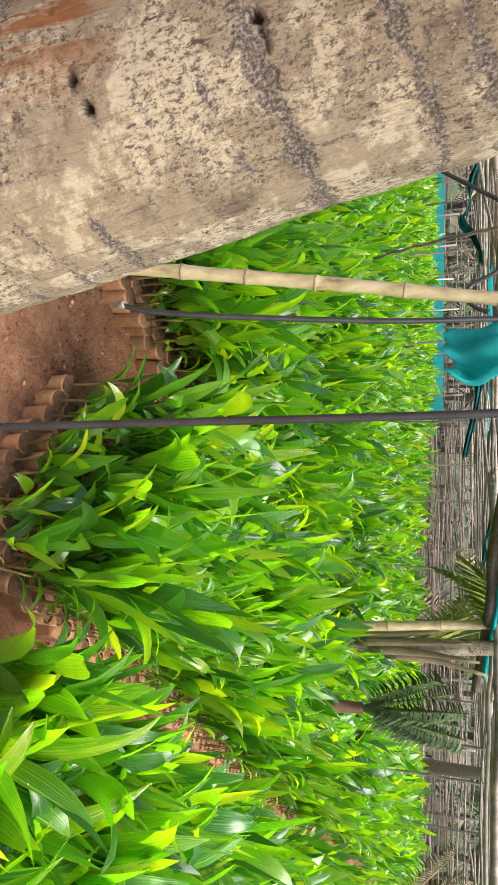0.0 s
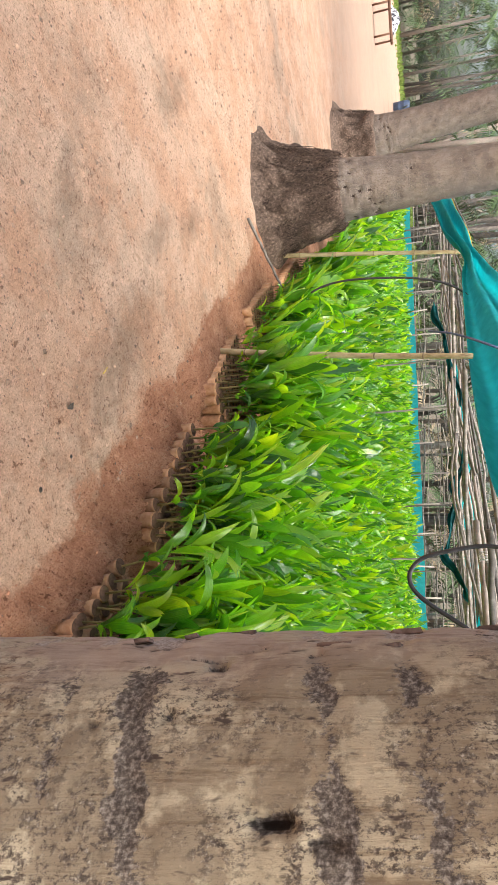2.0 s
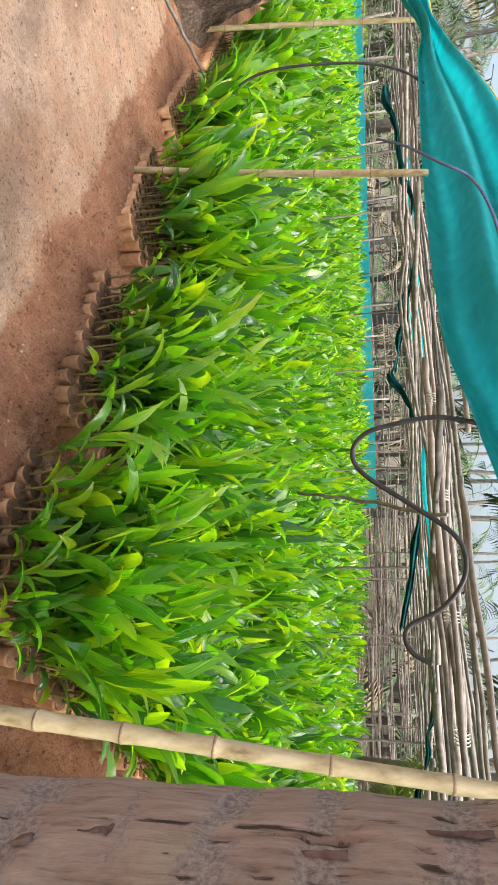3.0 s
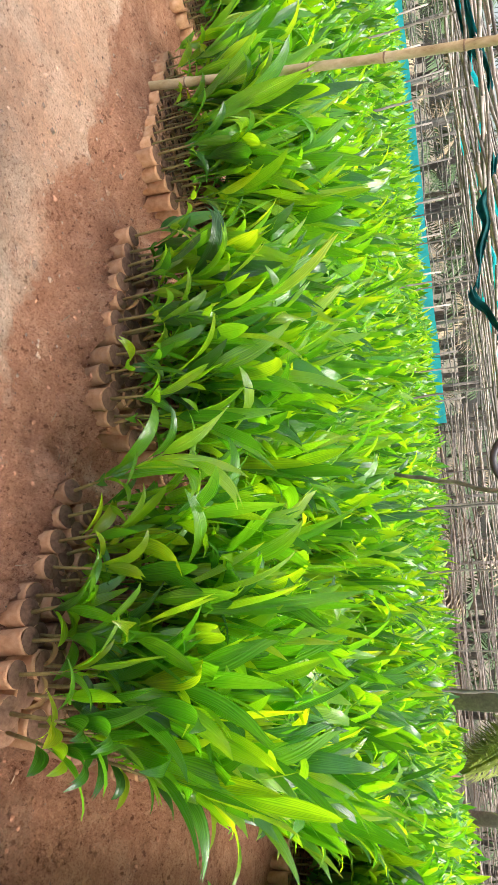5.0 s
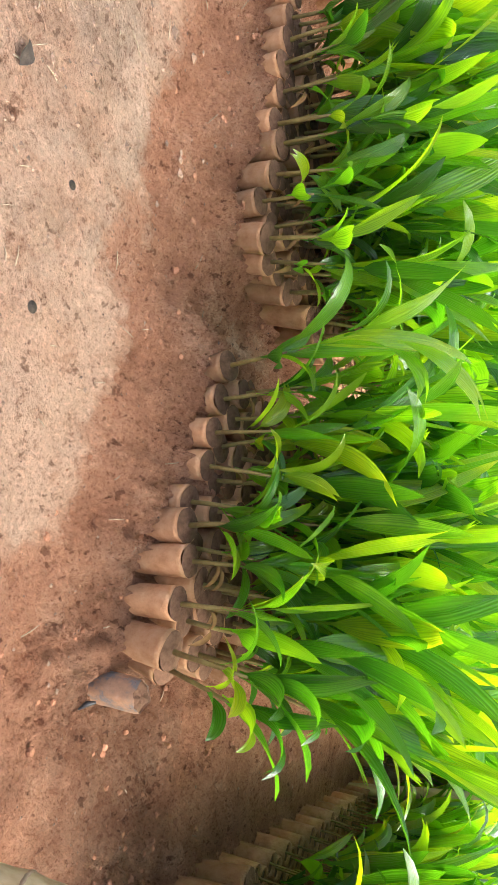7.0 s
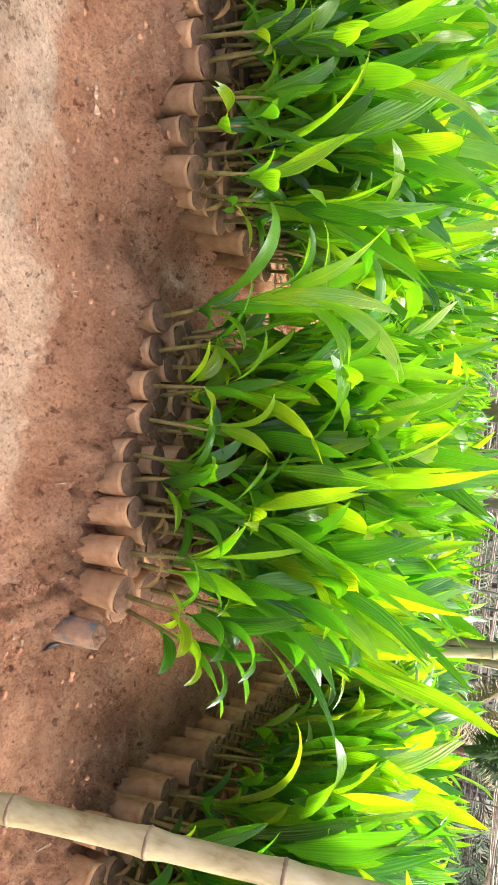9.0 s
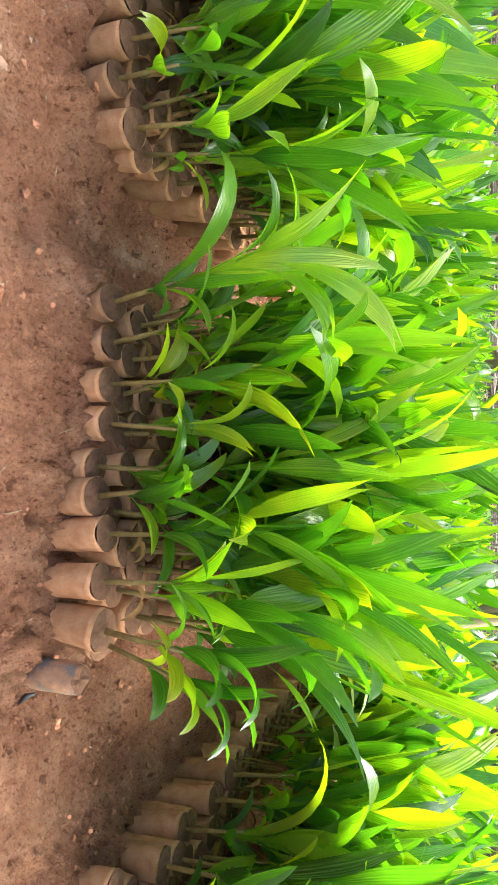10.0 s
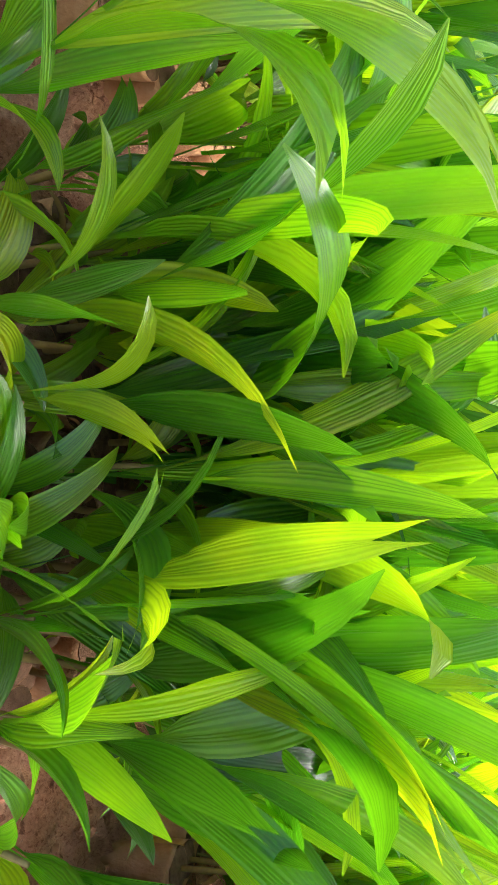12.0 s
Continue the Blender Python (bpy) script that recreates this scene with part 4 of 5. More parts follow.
PLACES.sort(key=from_front_line)
rnd = random.Random(21)
first = [seedling(k) for k in range(VARIANTS)]
front = [seedling(VARIANTS + k, 0.64) for k in range(SMALL)]
placed = set()
for k, (x, y, b, row, c, n) in enumerate(PLACES[:300]):
    s = rnd.uniform(0.97, 1.2) * (0.95 if row < 2 else 1.0)
    o = outward(b, row, c, n)
    sunk = rnd.uniform(-0.016, 0.0)
    if row == 0 and b == 0:
        sunk = (0.005, -0.004, 0.0, -0.006, -0.022, 0.004, 0.006, 0.004, 0.004)[min(c, 8)] + rnd.uniform(-0.004, 0.004)
    elif row == 0 and b == 1:
        sunk = 0.012 * (c == n - 1) + rnd.uniform(-0.010, 0.010)
    elif row == 0:
        sunk = rnd.uniform(-0.034, 0.006)
    wide = 1.12 if row == 0 and c == n - 1 and b < 2 else rnd.uniform(0.95, 1.08)
    m = pose(x, y, sunk, rnd.gauss(0, 3), rnd.gauss(0, 3), 0)
    m = m @ Matrix.Rotation(o.length * (0.10 if b == 0 and c < 2 and row < 4 or b == 1 and c > n - 3 else 0.13 if row > 3 and (b == 0 and c > n - 3 or b == 6 and c < 2) else 0.065 if row == 0 else 0.045), 4, Vector((-o.y, o.x, 0)) if o.length else Vector((1, 0, 0))) @ pose(0, 0, 0, 0, 0, rnd.uniform(0, 360)) @ Matrix.Diagonal((wide, wide, s, 1))
    pool = front if (row == 0 and not (b == 0 and c == 0)) or (b == 0 and c == n - 1 and row < 3) else first
    unused = [p for p in pool if p.name not in placed]
    if unused:
        unused[0].matrix_basis = m
        placed.add(unused[0].name)
    else:
        copy_thing(rnd.choice(pool), m)


def far_bag():
    sides, v = 8, []
    for z, r in ((-0.02, 0.033), (0.06, 0.037), (BAG_H, 0.039), (BAG_H - 0.01, 0.034)):
        v += [(r * math.cos(2 * math.pi * s / sides), r * math.sin(2 * math.pi * s / sides), z) for s in range(sides)]
    f = [(k * sides + s, k * sides + (s + 1) % sides, (k + 1) * sides + (s + 1) % sides, (k + 1) * sides + s) for k in range(3) for s in range(sides)]
    st = []
    for z, r in ((BAG_H - 0.01, 0.0048), (0.30, 0.0024)):
        st += [(r * math.cos(a), r * math.sin(a), z) for a in (0, 2.1, 4.2)]
    o = len(v)
    g = [(o + s, o + (s + 1) % 3, o + 3 + (s + 1) % 3, o + 3 + s) for s in range(3)]
    o2 = o + 6
    soil = [(0.034 * math.cos(a), 0.034 * math.sin(a), BAG_H - 0.01) for a in (0.0, 1.57, 3.14, 4.71)]
    return np.array(v + st + soil), np.array(f + g + [(o2, o2 + 1, o2 + 2, o2 + 3)]), np.array([0] * len(f) + [1] * len(g) + [2])


def crowd(name, label, places, nl, nw, seed, bags, grow=1.0, count=40, keep=99, tall=1.0):
    """Many seedlings as one mesh."""
    r = random.Random(seed)
    temps = []
    for k in range(count):
        V, F, U = [], [], []
        o = 0
        specs = seedling_leaves(r, arch=True)[-keep:]
        for spec in specs:
            spec["width"] *= grow
            v, f, uv = leaf_arrays(nl=nl, nw=nw, **spec)
            V.append(v), F.append(f + o), U.append(uv)
            o += len(v)
        V, F, U = np.concatenate(V), np.concatenate(F), np.concatenate(U)
        temps.append((V, F, U))
    bv, bf, bm = far_bag()
    allv, allf, allu, alli = [], [], [], []
    o = 0
    for x, y, b, row, c, n in places:
        V, F, U = temps[r.randrange(count)]
        a, s = r.uniform(0, 6.28), r.uniform(0.92, 1.22) * tall
        ca, sa = math.cos(a), math.sin(a)
        o2 = outward(b, row, c, n)
        lane = row > 3 and (b == 0 and c < 2 or b == 1 and c > n - 3)
        open_side = b == 0 and c > n - 3 or b == 6 and c < 2
        lean = -0.10 if lane else 0.10 if open_side else -0.05 if row > 6 else 0.05
        s *= 1 + 0.22 * noise.noise((x * 3.1, y * 3.1, 5.5))
        tx, ty = r.gauss(0, 0.055) + lean * o2.x, r.gauss(0, 0.055) + lean * o2.y
        z0 = -0.012
        if lane or row > 6 and not open_side and (c < 2 or c > n - 3):
            ca, sa = ca * 0.7, sa * 0.7
        W = np.stack([V[:, 0] * ca - V[:, 1] * sa + tx * V[:, 2] + x, V[:, 0] * sa + V[:, 1] * ca + ty * V[:, 2] + y, V[:, 2] * s + z0], 1)
        allv.append(W), allf.append(F + o), allu.append(U), alli.append(np.full(len(F), 0))
        o += len(W)
        if bags and (row < 7 or c < 2 or c > n - 3):
            W = bv + np.array([x, y, z0])
            allv.append(W), allf.append(bf + o), allu.append(np.zeros((len(bv), 2))), alli.append(bm + 1)
            o += len(W)
    me = big_mesh(name, np.concatenate(allv), np.concatenate(allf), [LEAF, BAG, STEM, POTSOIL], np.concatenate(alli), np.concatenate(allu))
    tagged(new(name, me), label, "seedlings", kind="stuff")


rest = PLACES[300:]


def reach(p):
    return math.hypot(p[0] + 0.3, p[1] - 0.8)


visible = [p for p in rest if p[0] < 6.5 + 0.3 * p[1] and p[0] > -19]
mid = [p for p in visible if reach(p) < 3.6]
outer = [p for p in visible if 3.6 <= reach(p) < 6.5]
far = [p for k, p in enumerate(q for q in visible if reach(q) >= 6.5) if k % 3 == 0]
crowd("seedling_rows", "dense rows of green palm seedlings in poly bags", mid, 9, 4, 31, True, 1.0)
crowd("seedling_beds", "dense beds of bright green palm seedlings", outer, 7, 2, 32, True, 1.06, tall=0.97)
crowd("distant_seedling_beds", "broad field of yellow-green seedlings reaching the fence", far, 5, 2, 33, False, 1.35, keep=4, tall=0.95)


# ---------- poles, hoses and nets ----------
def bamboo(name, label, pts, r0, r1, gap=0.24, seed=0, category="pole", group="", first_node=0.12, knots=None):
    rnd = random.Random(seed)
    pole = thing(name, label, category, group=group)
    line = spline(pts, 40)
    lengths = [0.0]
    for a, b in zip(line, line[1:]):
        lengths.append(lengths[-1] + (b - a).length)
    total = lengths[-1]

    def at(d):
        d = max(0.0, min(total, d))
        for k in range(len(line) - 1):
            if lengths[k + 1] >= d:
                return line[k].lerp(line[k + 1], (d - lengths[k]) / max(1e-6, lengths[k + 1] - lengths[k]))
        return line[-1]

    nodes, d = [], first_node
    while d < total - 0.05:
        nodes.append(d)
        d += gap * rnd.uniform(0.9, 1.15)
    nodes = knots or nodes
    stations = sorted({0.0, total, *[n + e for n in nodes for e in (-0.03, -0.008, 0.008, 0.03)], *[total * k / 16 for k in range(17)]})
    stations = [s for s in stations if 0 <= s <= total]
    rad = []
    for s in stations:
        r = r0 + (r1 - r0) * s / total
        near = min([abs(s - n) for n in nodes] or [1])
        rad.append(r * (1.10 if near < 0.01 else 1.0 if near < 0.035 else 0.97))
    part("culm", tube("culm", [at(s) for s in stations], rad, BAMBOO, 16, 0.03), pole)
    for n in nodes:
        r = (r0 + (r1 - r0) * n / total) * 1.07
        part("node", tube("node", [at(n - 0.006), at(n - 0.002), at(n + 0.002), at(n + 0.006)], [r * 1.0, r * 1.09, r * 1.09, r], BAMBOO_NODE, 14), pole)
    return pole


bamboo("bamboo_pole", "pale yellow bamboo pole standing before the beds", [(0.125, 1.425, -0.25), (0.153, 1.465, 0.0), (0.262, 1.620, 1.0), (0.381, 1.782, 2.0), (0.44, 1.86, 2.5)], 0.027, 0.020, 0.245, 3, knots=[0.10, 0.38, 0.66, 0.92, 1.15, 1.39, 1.683, 1.98, 2.28, 2.55])
bamboo("bamboo_pole", "thin brown bamboo post with its top under the net", [(-2.70, 3.29, -0.25), (-2.62, 3.25, 0.0), (-2.341, 3.10, 1.0), (-2.12, 2.94, 1.78)], 0.023, 0.018, 0.34, 4, first_node=0.55)
bamboo("bamboo_pole", "slim grey-brown bamboo post at the bed corner", [(-4.74, 4.38, -0.2), (-4.75, 4.41, 0.0), (-4.60, 4.42, 1.0), (-4.45, 4.42, 1.86)], 0.024, 0.019, 0.35, 5)


def hose(name, label, pts, r, mat=HOSE, n=40, category="hose"):
    ob = new(name, tube(name, spline(pts, n), r, mat, 10))
    return tagged(ob, label, category)


hose("drip_hose", "black plastic hose hanging straight down in front of the trunk", [(0.953, 0.543, 0.02), (0.932, 0.62, 0.5), (0.912, 0.698, 1.0), (0.893, 0.775, 1.5), (0.866, 0.868, 2.1), (0.84, 0.99, 2.9)], 0.0078)
hose("drip_hose", "black hose hanging from the roof frame to a metal clip", [(0.535, 1.04, 0.74), (0.552, 1.06, 0.82), (0.558, 1.12, 1.0), (0.545, 1.28, 1.4), (0.52, 1.40, 1.7), (0.507, 1.536, 2.1), (0.50, 1.74, 2.7)], 0.0075)
hose("drip_hose", "black hose looped down from the roof frame", [(-0.75, 2.40, 2.30), (-0.69, 2.37, 1.96), (-0.71, 2.36, 1.84), (-0.73, 2.36, 1.72), (-0.71, 2.36, 1.58), (-0.68, 2.37, 1.47), (-0.61, 2.38, 1.42), (-0.53, 2.40, 1.46), (-0.42, 2.42, 1.62), (-0.32, 2.43, 1.76), (-0.24, 2.44, 1.81), (-0.14, 2.44, 1.80), (-0.04, 2.44, 1.72), (0.02, 2.44, 1.61), (0.07, 2.43, 1.59), (0.12, 2.43, 1.62), (0.15, 2.43, 1.68)], 0.0095, n=120)
hose("drip_hose", "thin black hose arching out of the seedlings", [(-3.27, 3.46, 0.66), (-3.3, 3.44, 0.76), (-3.31, 3.42, 0.93), (-3.3, 3.43, 1.2), (-3.27, 3.46, 1.49), (-3.21, 3.51, 1.71), (-3.13, 3.59, 1.85), (-3.02, 3.67, 1.97)], 0.0085)
hose("blue_cord", "faded blue cord tied to the frame across the net", [(-2.46, 3.09, 1.54), (-2.19, 2.8, 1.67), (-1.86, 2.48, 1.8), (-1.77, 2.48, 1.92), (-1.61, 2.47, 1.99), (-1.37, 2.48, 2.04)], 0.0065, BLUECORD, category="cord")


def cloth(name, label, lower, upper, n=70, m=14, folds=5, depth=0.05, seed=0, selvage=True, away=(0.45, 0.89, 0), mat=None):
    """A hanging strip of net between a lower and an upper edge, with soft folds along it."""
    lo, hi = spline(lower, n), spline(upper, n)
    out = Vector(away).normalized()
    verts = []
    for k in range(n):
        for j in range(m + 1):
            v = j / m
            p = lo[k].lerp(hi[k], v)
            w = math.sin(v * math.pi * folds + 1.5 * noise.noise((k * 0.05, seed, v))) * depth * (0.5 + 0.5 * math.sin(v * math.pi))
            w += depth * 0.8 * noise.noise((k * 0.09, v * 3.0, seed + 2.0))
            verts.append(tuple(p + out * w))
    faces = [(k * (m + 1) + j, (k + 1) * (m + 1) + j, (k + 1) * (m + 1) + j + 1, k * (m + 1) + j + 1) for k in range(n - 1) for j in range(m)]
    net = thing(name, label, "shade net")
    ob = part("net", mesh_from("net", verts, faces, mat or NET), net)
    sol = ob.modifiers.new("thick", "SOLIDIFY")
    sol.thickness = 0.003
    if selvage:
        part("selvage", tube("selvage", [Vector(verts[k * (m + 1) + m]) for k in range(n)], 0.007, YELLOW, 6), net, "yellow edge cord")
    return net


cloth("shade_net", "sagging teal shade net bunched along the roof frame",
      [(-6.6, 5.4, 1.50), (-5.97, 5.01, 1.60), (-4.7, 4.34, 1.70), (-3.93, 3.93, 1.84), (-3.4, 3.65, 1.80), (-2.03, 2.92, 1.76), (-1.16, 2.46, 1.77), (-0.66, 2.19, 1.85), (-0.31, 2.01, 1.93), (0.2, 1.75, 2.1)],
      [(-6.6, 5.45, 1.72), (-5.9, 5.03, 1.84), (-4.7, 4.38, 1.92), (-3.86, 3.92, 1.95), (-3.3, 3.64, 2.08), (-2.45, 3.2, 2.27), (-1.3, 2.6, 2.32), (-0.66, 2.25, 2.36), (-0.31, 2.05, 2.38), (0.2, 1.8, 2.4)], n=110, m=26, folds=4, depth=0.085, seed=1)
cloth("shade_net", "folded end of teal net hanging by the bamboo pole",
      [(0.43, 1.74, 1.56), (0.455, 1.70, 1.525), (0.49, 1.73, 1.535), (0.52, 1.69, 1.52), (0.55, 1.74, 1.56), (0.58, 1.69, 1.53), (0.61, 1.73, 1.55)],
      [(0.43, 1.74, 1.95), (0.50, 1.72, 1.97), (0.57, 1.72, 1.97), (0.63, 1.74, 1.96)], n=40, m=24, folds=4, depth=0.045, seed=4)


def branch(pts, r0, r1, mat=STICK, seed=0):
    n = 18
    line = spline(pts, n)
    rnd = random.Random(seed)
    line = [p + Vector((rnd.gauss(0, 0.0035), rnd.gauss(0, 0.0035), rnd.gauss(0, 0.0035))) for p in line]
    return tube_arrays(line, [r0 + (r1 - r0) * k / (n - 1) for k in range(n)], 7, 0.07)


def roof_frame():
    """The low roof of poles over the beds: long poles lying across, resting on bearers and posts."""
    rnd = random.Random(77)
    across = Vector((0.88, -0.47, 0)).normalized()
    k = 0
    for row in range(19):
        d = 0.35 + row * (0.42 + 0.035 * row) * 0.62
        mid0 = Vector((-2.0, 3.0, 0)) + ROW * d
        for rep in range(5 if row > 6 else 3 if row > 2 else 1):
            start = mid0 + across * (-9.0 - 0.35 * d + rnd.uniform(0, 3)) + ROW * rnd.uniform(-0.15, 0.15)
            span = 0
            while span < 14 + d:
                L = rnd.uniform(3.2, 5.4)
                z = 1.84 + rnd.uniform(-0.14, 0.12) + 0.02 * rep
                a = start + across * span
                b = a + across * L + ROW * rnd.uniform(-0.45, 0.45)
                c = (a + b) / 2
                sag = rnd.uniform(-0.10, 0.06)
                pts = [(a.x, a.y, z), ((a.x + c.x) / 2, (a.y + c.y) / 2 + rnd.uniform(-0.08, 0.08), z + sag * 0.6 + rnd.uniform(-0.04, 0.04)), (c.x + rnd.uniform(-0.08, 0.08), c.y, z + sag), (b.x, b.y, z + rnd.uniform(-0.08, 0.08))]
                span += L * rnd.uniform(0.8, 1.0)
                if a.y > 16 or b.x < -16 or a.x > 12 or min(a.y, b.y) < 1.9:
                    continue
                v, f = branch(pts, rnd.choice((0.012, 0.016, 0.020, 0.026) if row > 4 else (0.010, 0.013, 0.016)), rnd.uniform(0.007, 0.014), STICK, k)
                me = mesh_from("roof_pole", v, f, STICK_PALE if rnd.random() < 0.3 else STICK)
                tagged(new("roof_pole", me), "crooked grey branch pole laid across the shade roof", "pole", group="poles of the shade roof")
                k += 1
    for col in range(11):
        s = -9.5 + col * 1.75
        a = Vector((-2.0, 3.0, 0)) + across * s + ROW * 0.3
        for seg in range(4):
            p = a + ROW * seg * 3.0
            q = p + ROW * 3.3 + across * rnd.uniform(-0.15, 0.15)
            if p.y < 2.2 or q.y > 16:
                continue
            z = 1.78 + rnd.uniform(-0.04, 0.04)
            v, f = branch([(p.x, p.y, z), ((p.x + q.x) / 2, (p.y + q.y) / 2, z - 0.03), (q.x, q.y, z)], 0.017, 0.014, STICK, 500 + k)
            tagged(new("roof_bearer", mesh_from("roof_bearer", v, f, STICK)), "stout grey bearer branch of the shade roof", "pole", group="bearers of the shade roof")
            k += 1
            w = p + ROW * rnd.uniform(0.2, 2.5)
            if rnd.random() < 0.75 and w.y > 6.0:
                v, f = branch([(w.x + rnd.uniform(-0.1, 0.1), w.y, -0.15), (w.x, w.y, 0.9), (w.x, w.y, z + 0.03)], 0.016, 0.012, STICK, 900 + k)
                tagged(new("roof_post", mesh_from("roof_post", v, f, STICK)), "thin grey post rising from the seedlings", "post", group="posts of the shade roof")


roof_frame()


def corner_frame():
    """The near corner of the shade roof: a post, the bearer over it, side poles and a rolled net."""
    bamboo("roof_post", "grey-brown bamboo post under the corner of the shade roof", [(1.80, 3.80, -0.1), (1.72, 3.96, 0.8), (1.645, 4.12, 1.74)], 0.034, 0.029, 0.36, 41, "post", "posts of the shade roof", 0.5)
    v, f = branch([(0.42, 1.74, 1.95), (0.75, 2.40, 1.80), (1.05, 3.0, 1.735), (1.645, 4.12, 1.70), (2.3, 5.3, 1.62)], 0.045, 0.032, STICK, 42)
    tagged(new("roof_bearer", mesh_from("roof_bearer", v, f, ROTTEN_AND_SHADE)), "dark bearer branch running from the bamboo pole to the post", "pole", group="bearers of the shade roof")
    for a, b, r, mat, z in (((-1.45, 3.80), (0.95, 3.22), 0.021, STICK_PALE, 1.755), ((-1.1, 3.62), (1.0, 3.05), 0.017, STICK_PALE, 1.79), ((-2.6, 3.75), (0.75, 2.75), 0.013, STICK, 1.84), ((-0.6, 2.95), (0.7, 2.35), 0.015, STICK_PALE, 1.85), ((0.95, 2.45), (2.35, 1.75), 0.026, STICK_PALE, 1.90), ((1.20, 2.95), (2.9, 2.25), 0.022, STICK_PALE, 1.82), ((1.35, 3.2), (3.3, 2.5), 0.016, STICK, 1.79)):
        v, f = branch([(*a, z), ((a[0] + b[0]) / 2, (a[1] + b[1]) / 2, z + 0.02), (*b, z + 0.04)], r, r * 0.8, mat, 43)
        tagged(new("roof_pole", mesh_from("roof_pole", v, f, mat)), "pale branch pole laid from the corner bearer", "pole", group="poles of the shade roof")
    cloth("shade_net", "crumpled teal net with yellow edge slung along the corner bearer",
          [(0.80, 2.42, 1.84), (1.05, 2.95, 1.77), (1.35, 3.55, 1.74), (1.68, 4.10, 1.71), (2.1, 4.9, 1.67)],
          [(0.80, 2.45, 1.97), (1.05, 2.98, 1.88), (1.35, 3.58, 1.86), (1.68, 4.13, 1.83), (2.1, 4.93, 1.79)], n=60, m=12, folds=3, depth=0.05, seed=9, away=(0.84, -0.54, 0))


corner_frame()


def string_ties():
    """White strings wound round the pair of stout roof poles."""
    for u in (0.12, 0.36, 0.62, 0.84):
        x, y, z = -1.45 + 2.40 * u, 3.79 - 0.58 * u, 1.775 + 0.04 * u
        tie = thing("string_tie", "white string wound round two roof poles", "string", group="string ties")
        for k in range(4):
            d = 0.016 * (k - 1.5)
            ring = [(x + d + 0.003 * math.sin(a), y - 0.06 * u + 0.055 * math.cos(a), z + 0.036 * math.sin(a) + 0.008) for a in [2 * math.pi * j / 14 for j in range(15)]]
            part("turn", tube("turn", ring, 0.0028, STRING, 5), tie)


string_ties()


def slim_palm():
    palm = thing("slender_palm", "slender pale palm trunk rising between the beds", "palm tree")
    part("trunk", palm_trunk_mesh("trunk", [(1.95, 4.22, -0.15), (1.87, 4.20, 0.8), (1.82, 4.20, 1.5), (1.80, 4.20, 1.76)], [0.070, 0.058, 0.052, 0.045], BARK_SLIM, [(0.16 * k, 0.8, 0.012) for k in range(2, 11)], sides=28, steps=120, rough=0.006), palm)
    rnd = random.Random(33)
    for k in range(4):
        a = 3.6 + 0.7 * k
        pts = [(1.86 + 0.05 * math.cos(a), 4.20 + 0.05 * math.sin(a), 0.75 + 0.1 * k), (1.84 + 0.085 * math.cos(a), 4.20 + 0.085 * math.sin(a), 1.15 + 0.08 * k), (1.83 + 0.16 * math.cos(a), 4.20 + 0.16 * math.sin(a), 1.55 + 0.05 * k)]
        part("leaf_sheath", tube("leaf_sheath", spline(pts, 8), [0.030, 0.032, 0.028, 0.024, 0.020, 0.016, 0.012, 0.008], DRYFROND, 7), palm, "dry pale leaf sheath")
    for k in range(5):
        a = 2.2 + 1.4 * k / 5 + rnd.uniform(-0.15, 0.15)
        v, f = frond_arrays((1.80, 4.20, 1.74), a, rnd.uniform(0.55, 0.8), rnd.uniform(0.02, 0.22), rnd.uniform(0.75, 1.25), 20, 0.30, seed=600 + k, wide=0.008)
        part("frond", mesh_from("frond", v, f, YOUNGFROND), palm)


slim_palm()


def net_rolls():
    """Rolled-up strips of teal net lying along the roof poles."""
    rnd = random.Random(12)
    across = Vector((0.88, -0.47, 0)).normalized()
    for d, s0, s1 in ((2.4, -7.0, 0.5), (3.8, -5.0, 1.0), (5.6, -8.0, -1.0)):
        pts, rad = [], []
        n = int((s1 - s0) * 5)
        for k in range(n):
            p = Vector((-2.0, 3.0, 0)) + ROW * d + across * (s0 + (s1 - s0) * k / (n - 1))
            drop = abs(noise.noise((k * 0.25, d, 0))) * 0.16
            pts.append((p.x, p.y + 0.05 * noise.noise((k * 0.3, d, 4)), 1.83 - drop))
            rad.append(0.010 + 0.030 * abs(noise.noise((k * 0.35, d, 9))))
        v, f = tube_arrays(pts, rad, 9, 0.5)
        tagged(new("net_roll", mesh_from("net_roll", v, f, NET)), "rolled teal shade net lying along the roof poles", "shade net", group="rolled nets")


net_rolls()


def hanging_nets():
    """Slack loops of teal net drooping from the roof poles."""
    for k, (a, b, drop, wide) in enumerate((((-4.1, 5.0), (-3.4, 5.4), 0.20, 0.10), ((-3.0, 5.65), (-2.1, 6.05), 0.28, 0.14), ((-2.1, 6.0), (-1.6, 6.2), 0.34, 0.10), ((-0.85, 6.3), (0.3, 6.3), 0.30, 0.12), ((-5.6, 6.4), (-4.6, 6.9), 0.25, 0.12), ((0.9, 6.0), (1.6, 5.6), 0.22, 0.10))):
        lo, hi = [], []
        for j in range(7):
            u = j / 6
            x, y = a[0] + (b[0] - a[0]) * u, a[1] + (b[1] - a[1]) * u
            z = 1.80 - 0.8 * drop * (u if k % 2 else 1 - u) + 0.05 * noise.noise((u * 5, k * 3.0, 1.0))
            hi.append((x, y, z))
            lo.append((x + 0.02, y, z - wide * max(0.1, 0.4 + 0.9 * noise.noise((u * 4, k * 2.0, 7.0)))))
        cloth("shade_net", "slack loop of dark teal net hanging under the roof poles", lo, hi, n=36, m=8, folds=3, depth=0.05, seed=20 + k, selvage=False, mat=NET_SHADED)


hanging_nets()


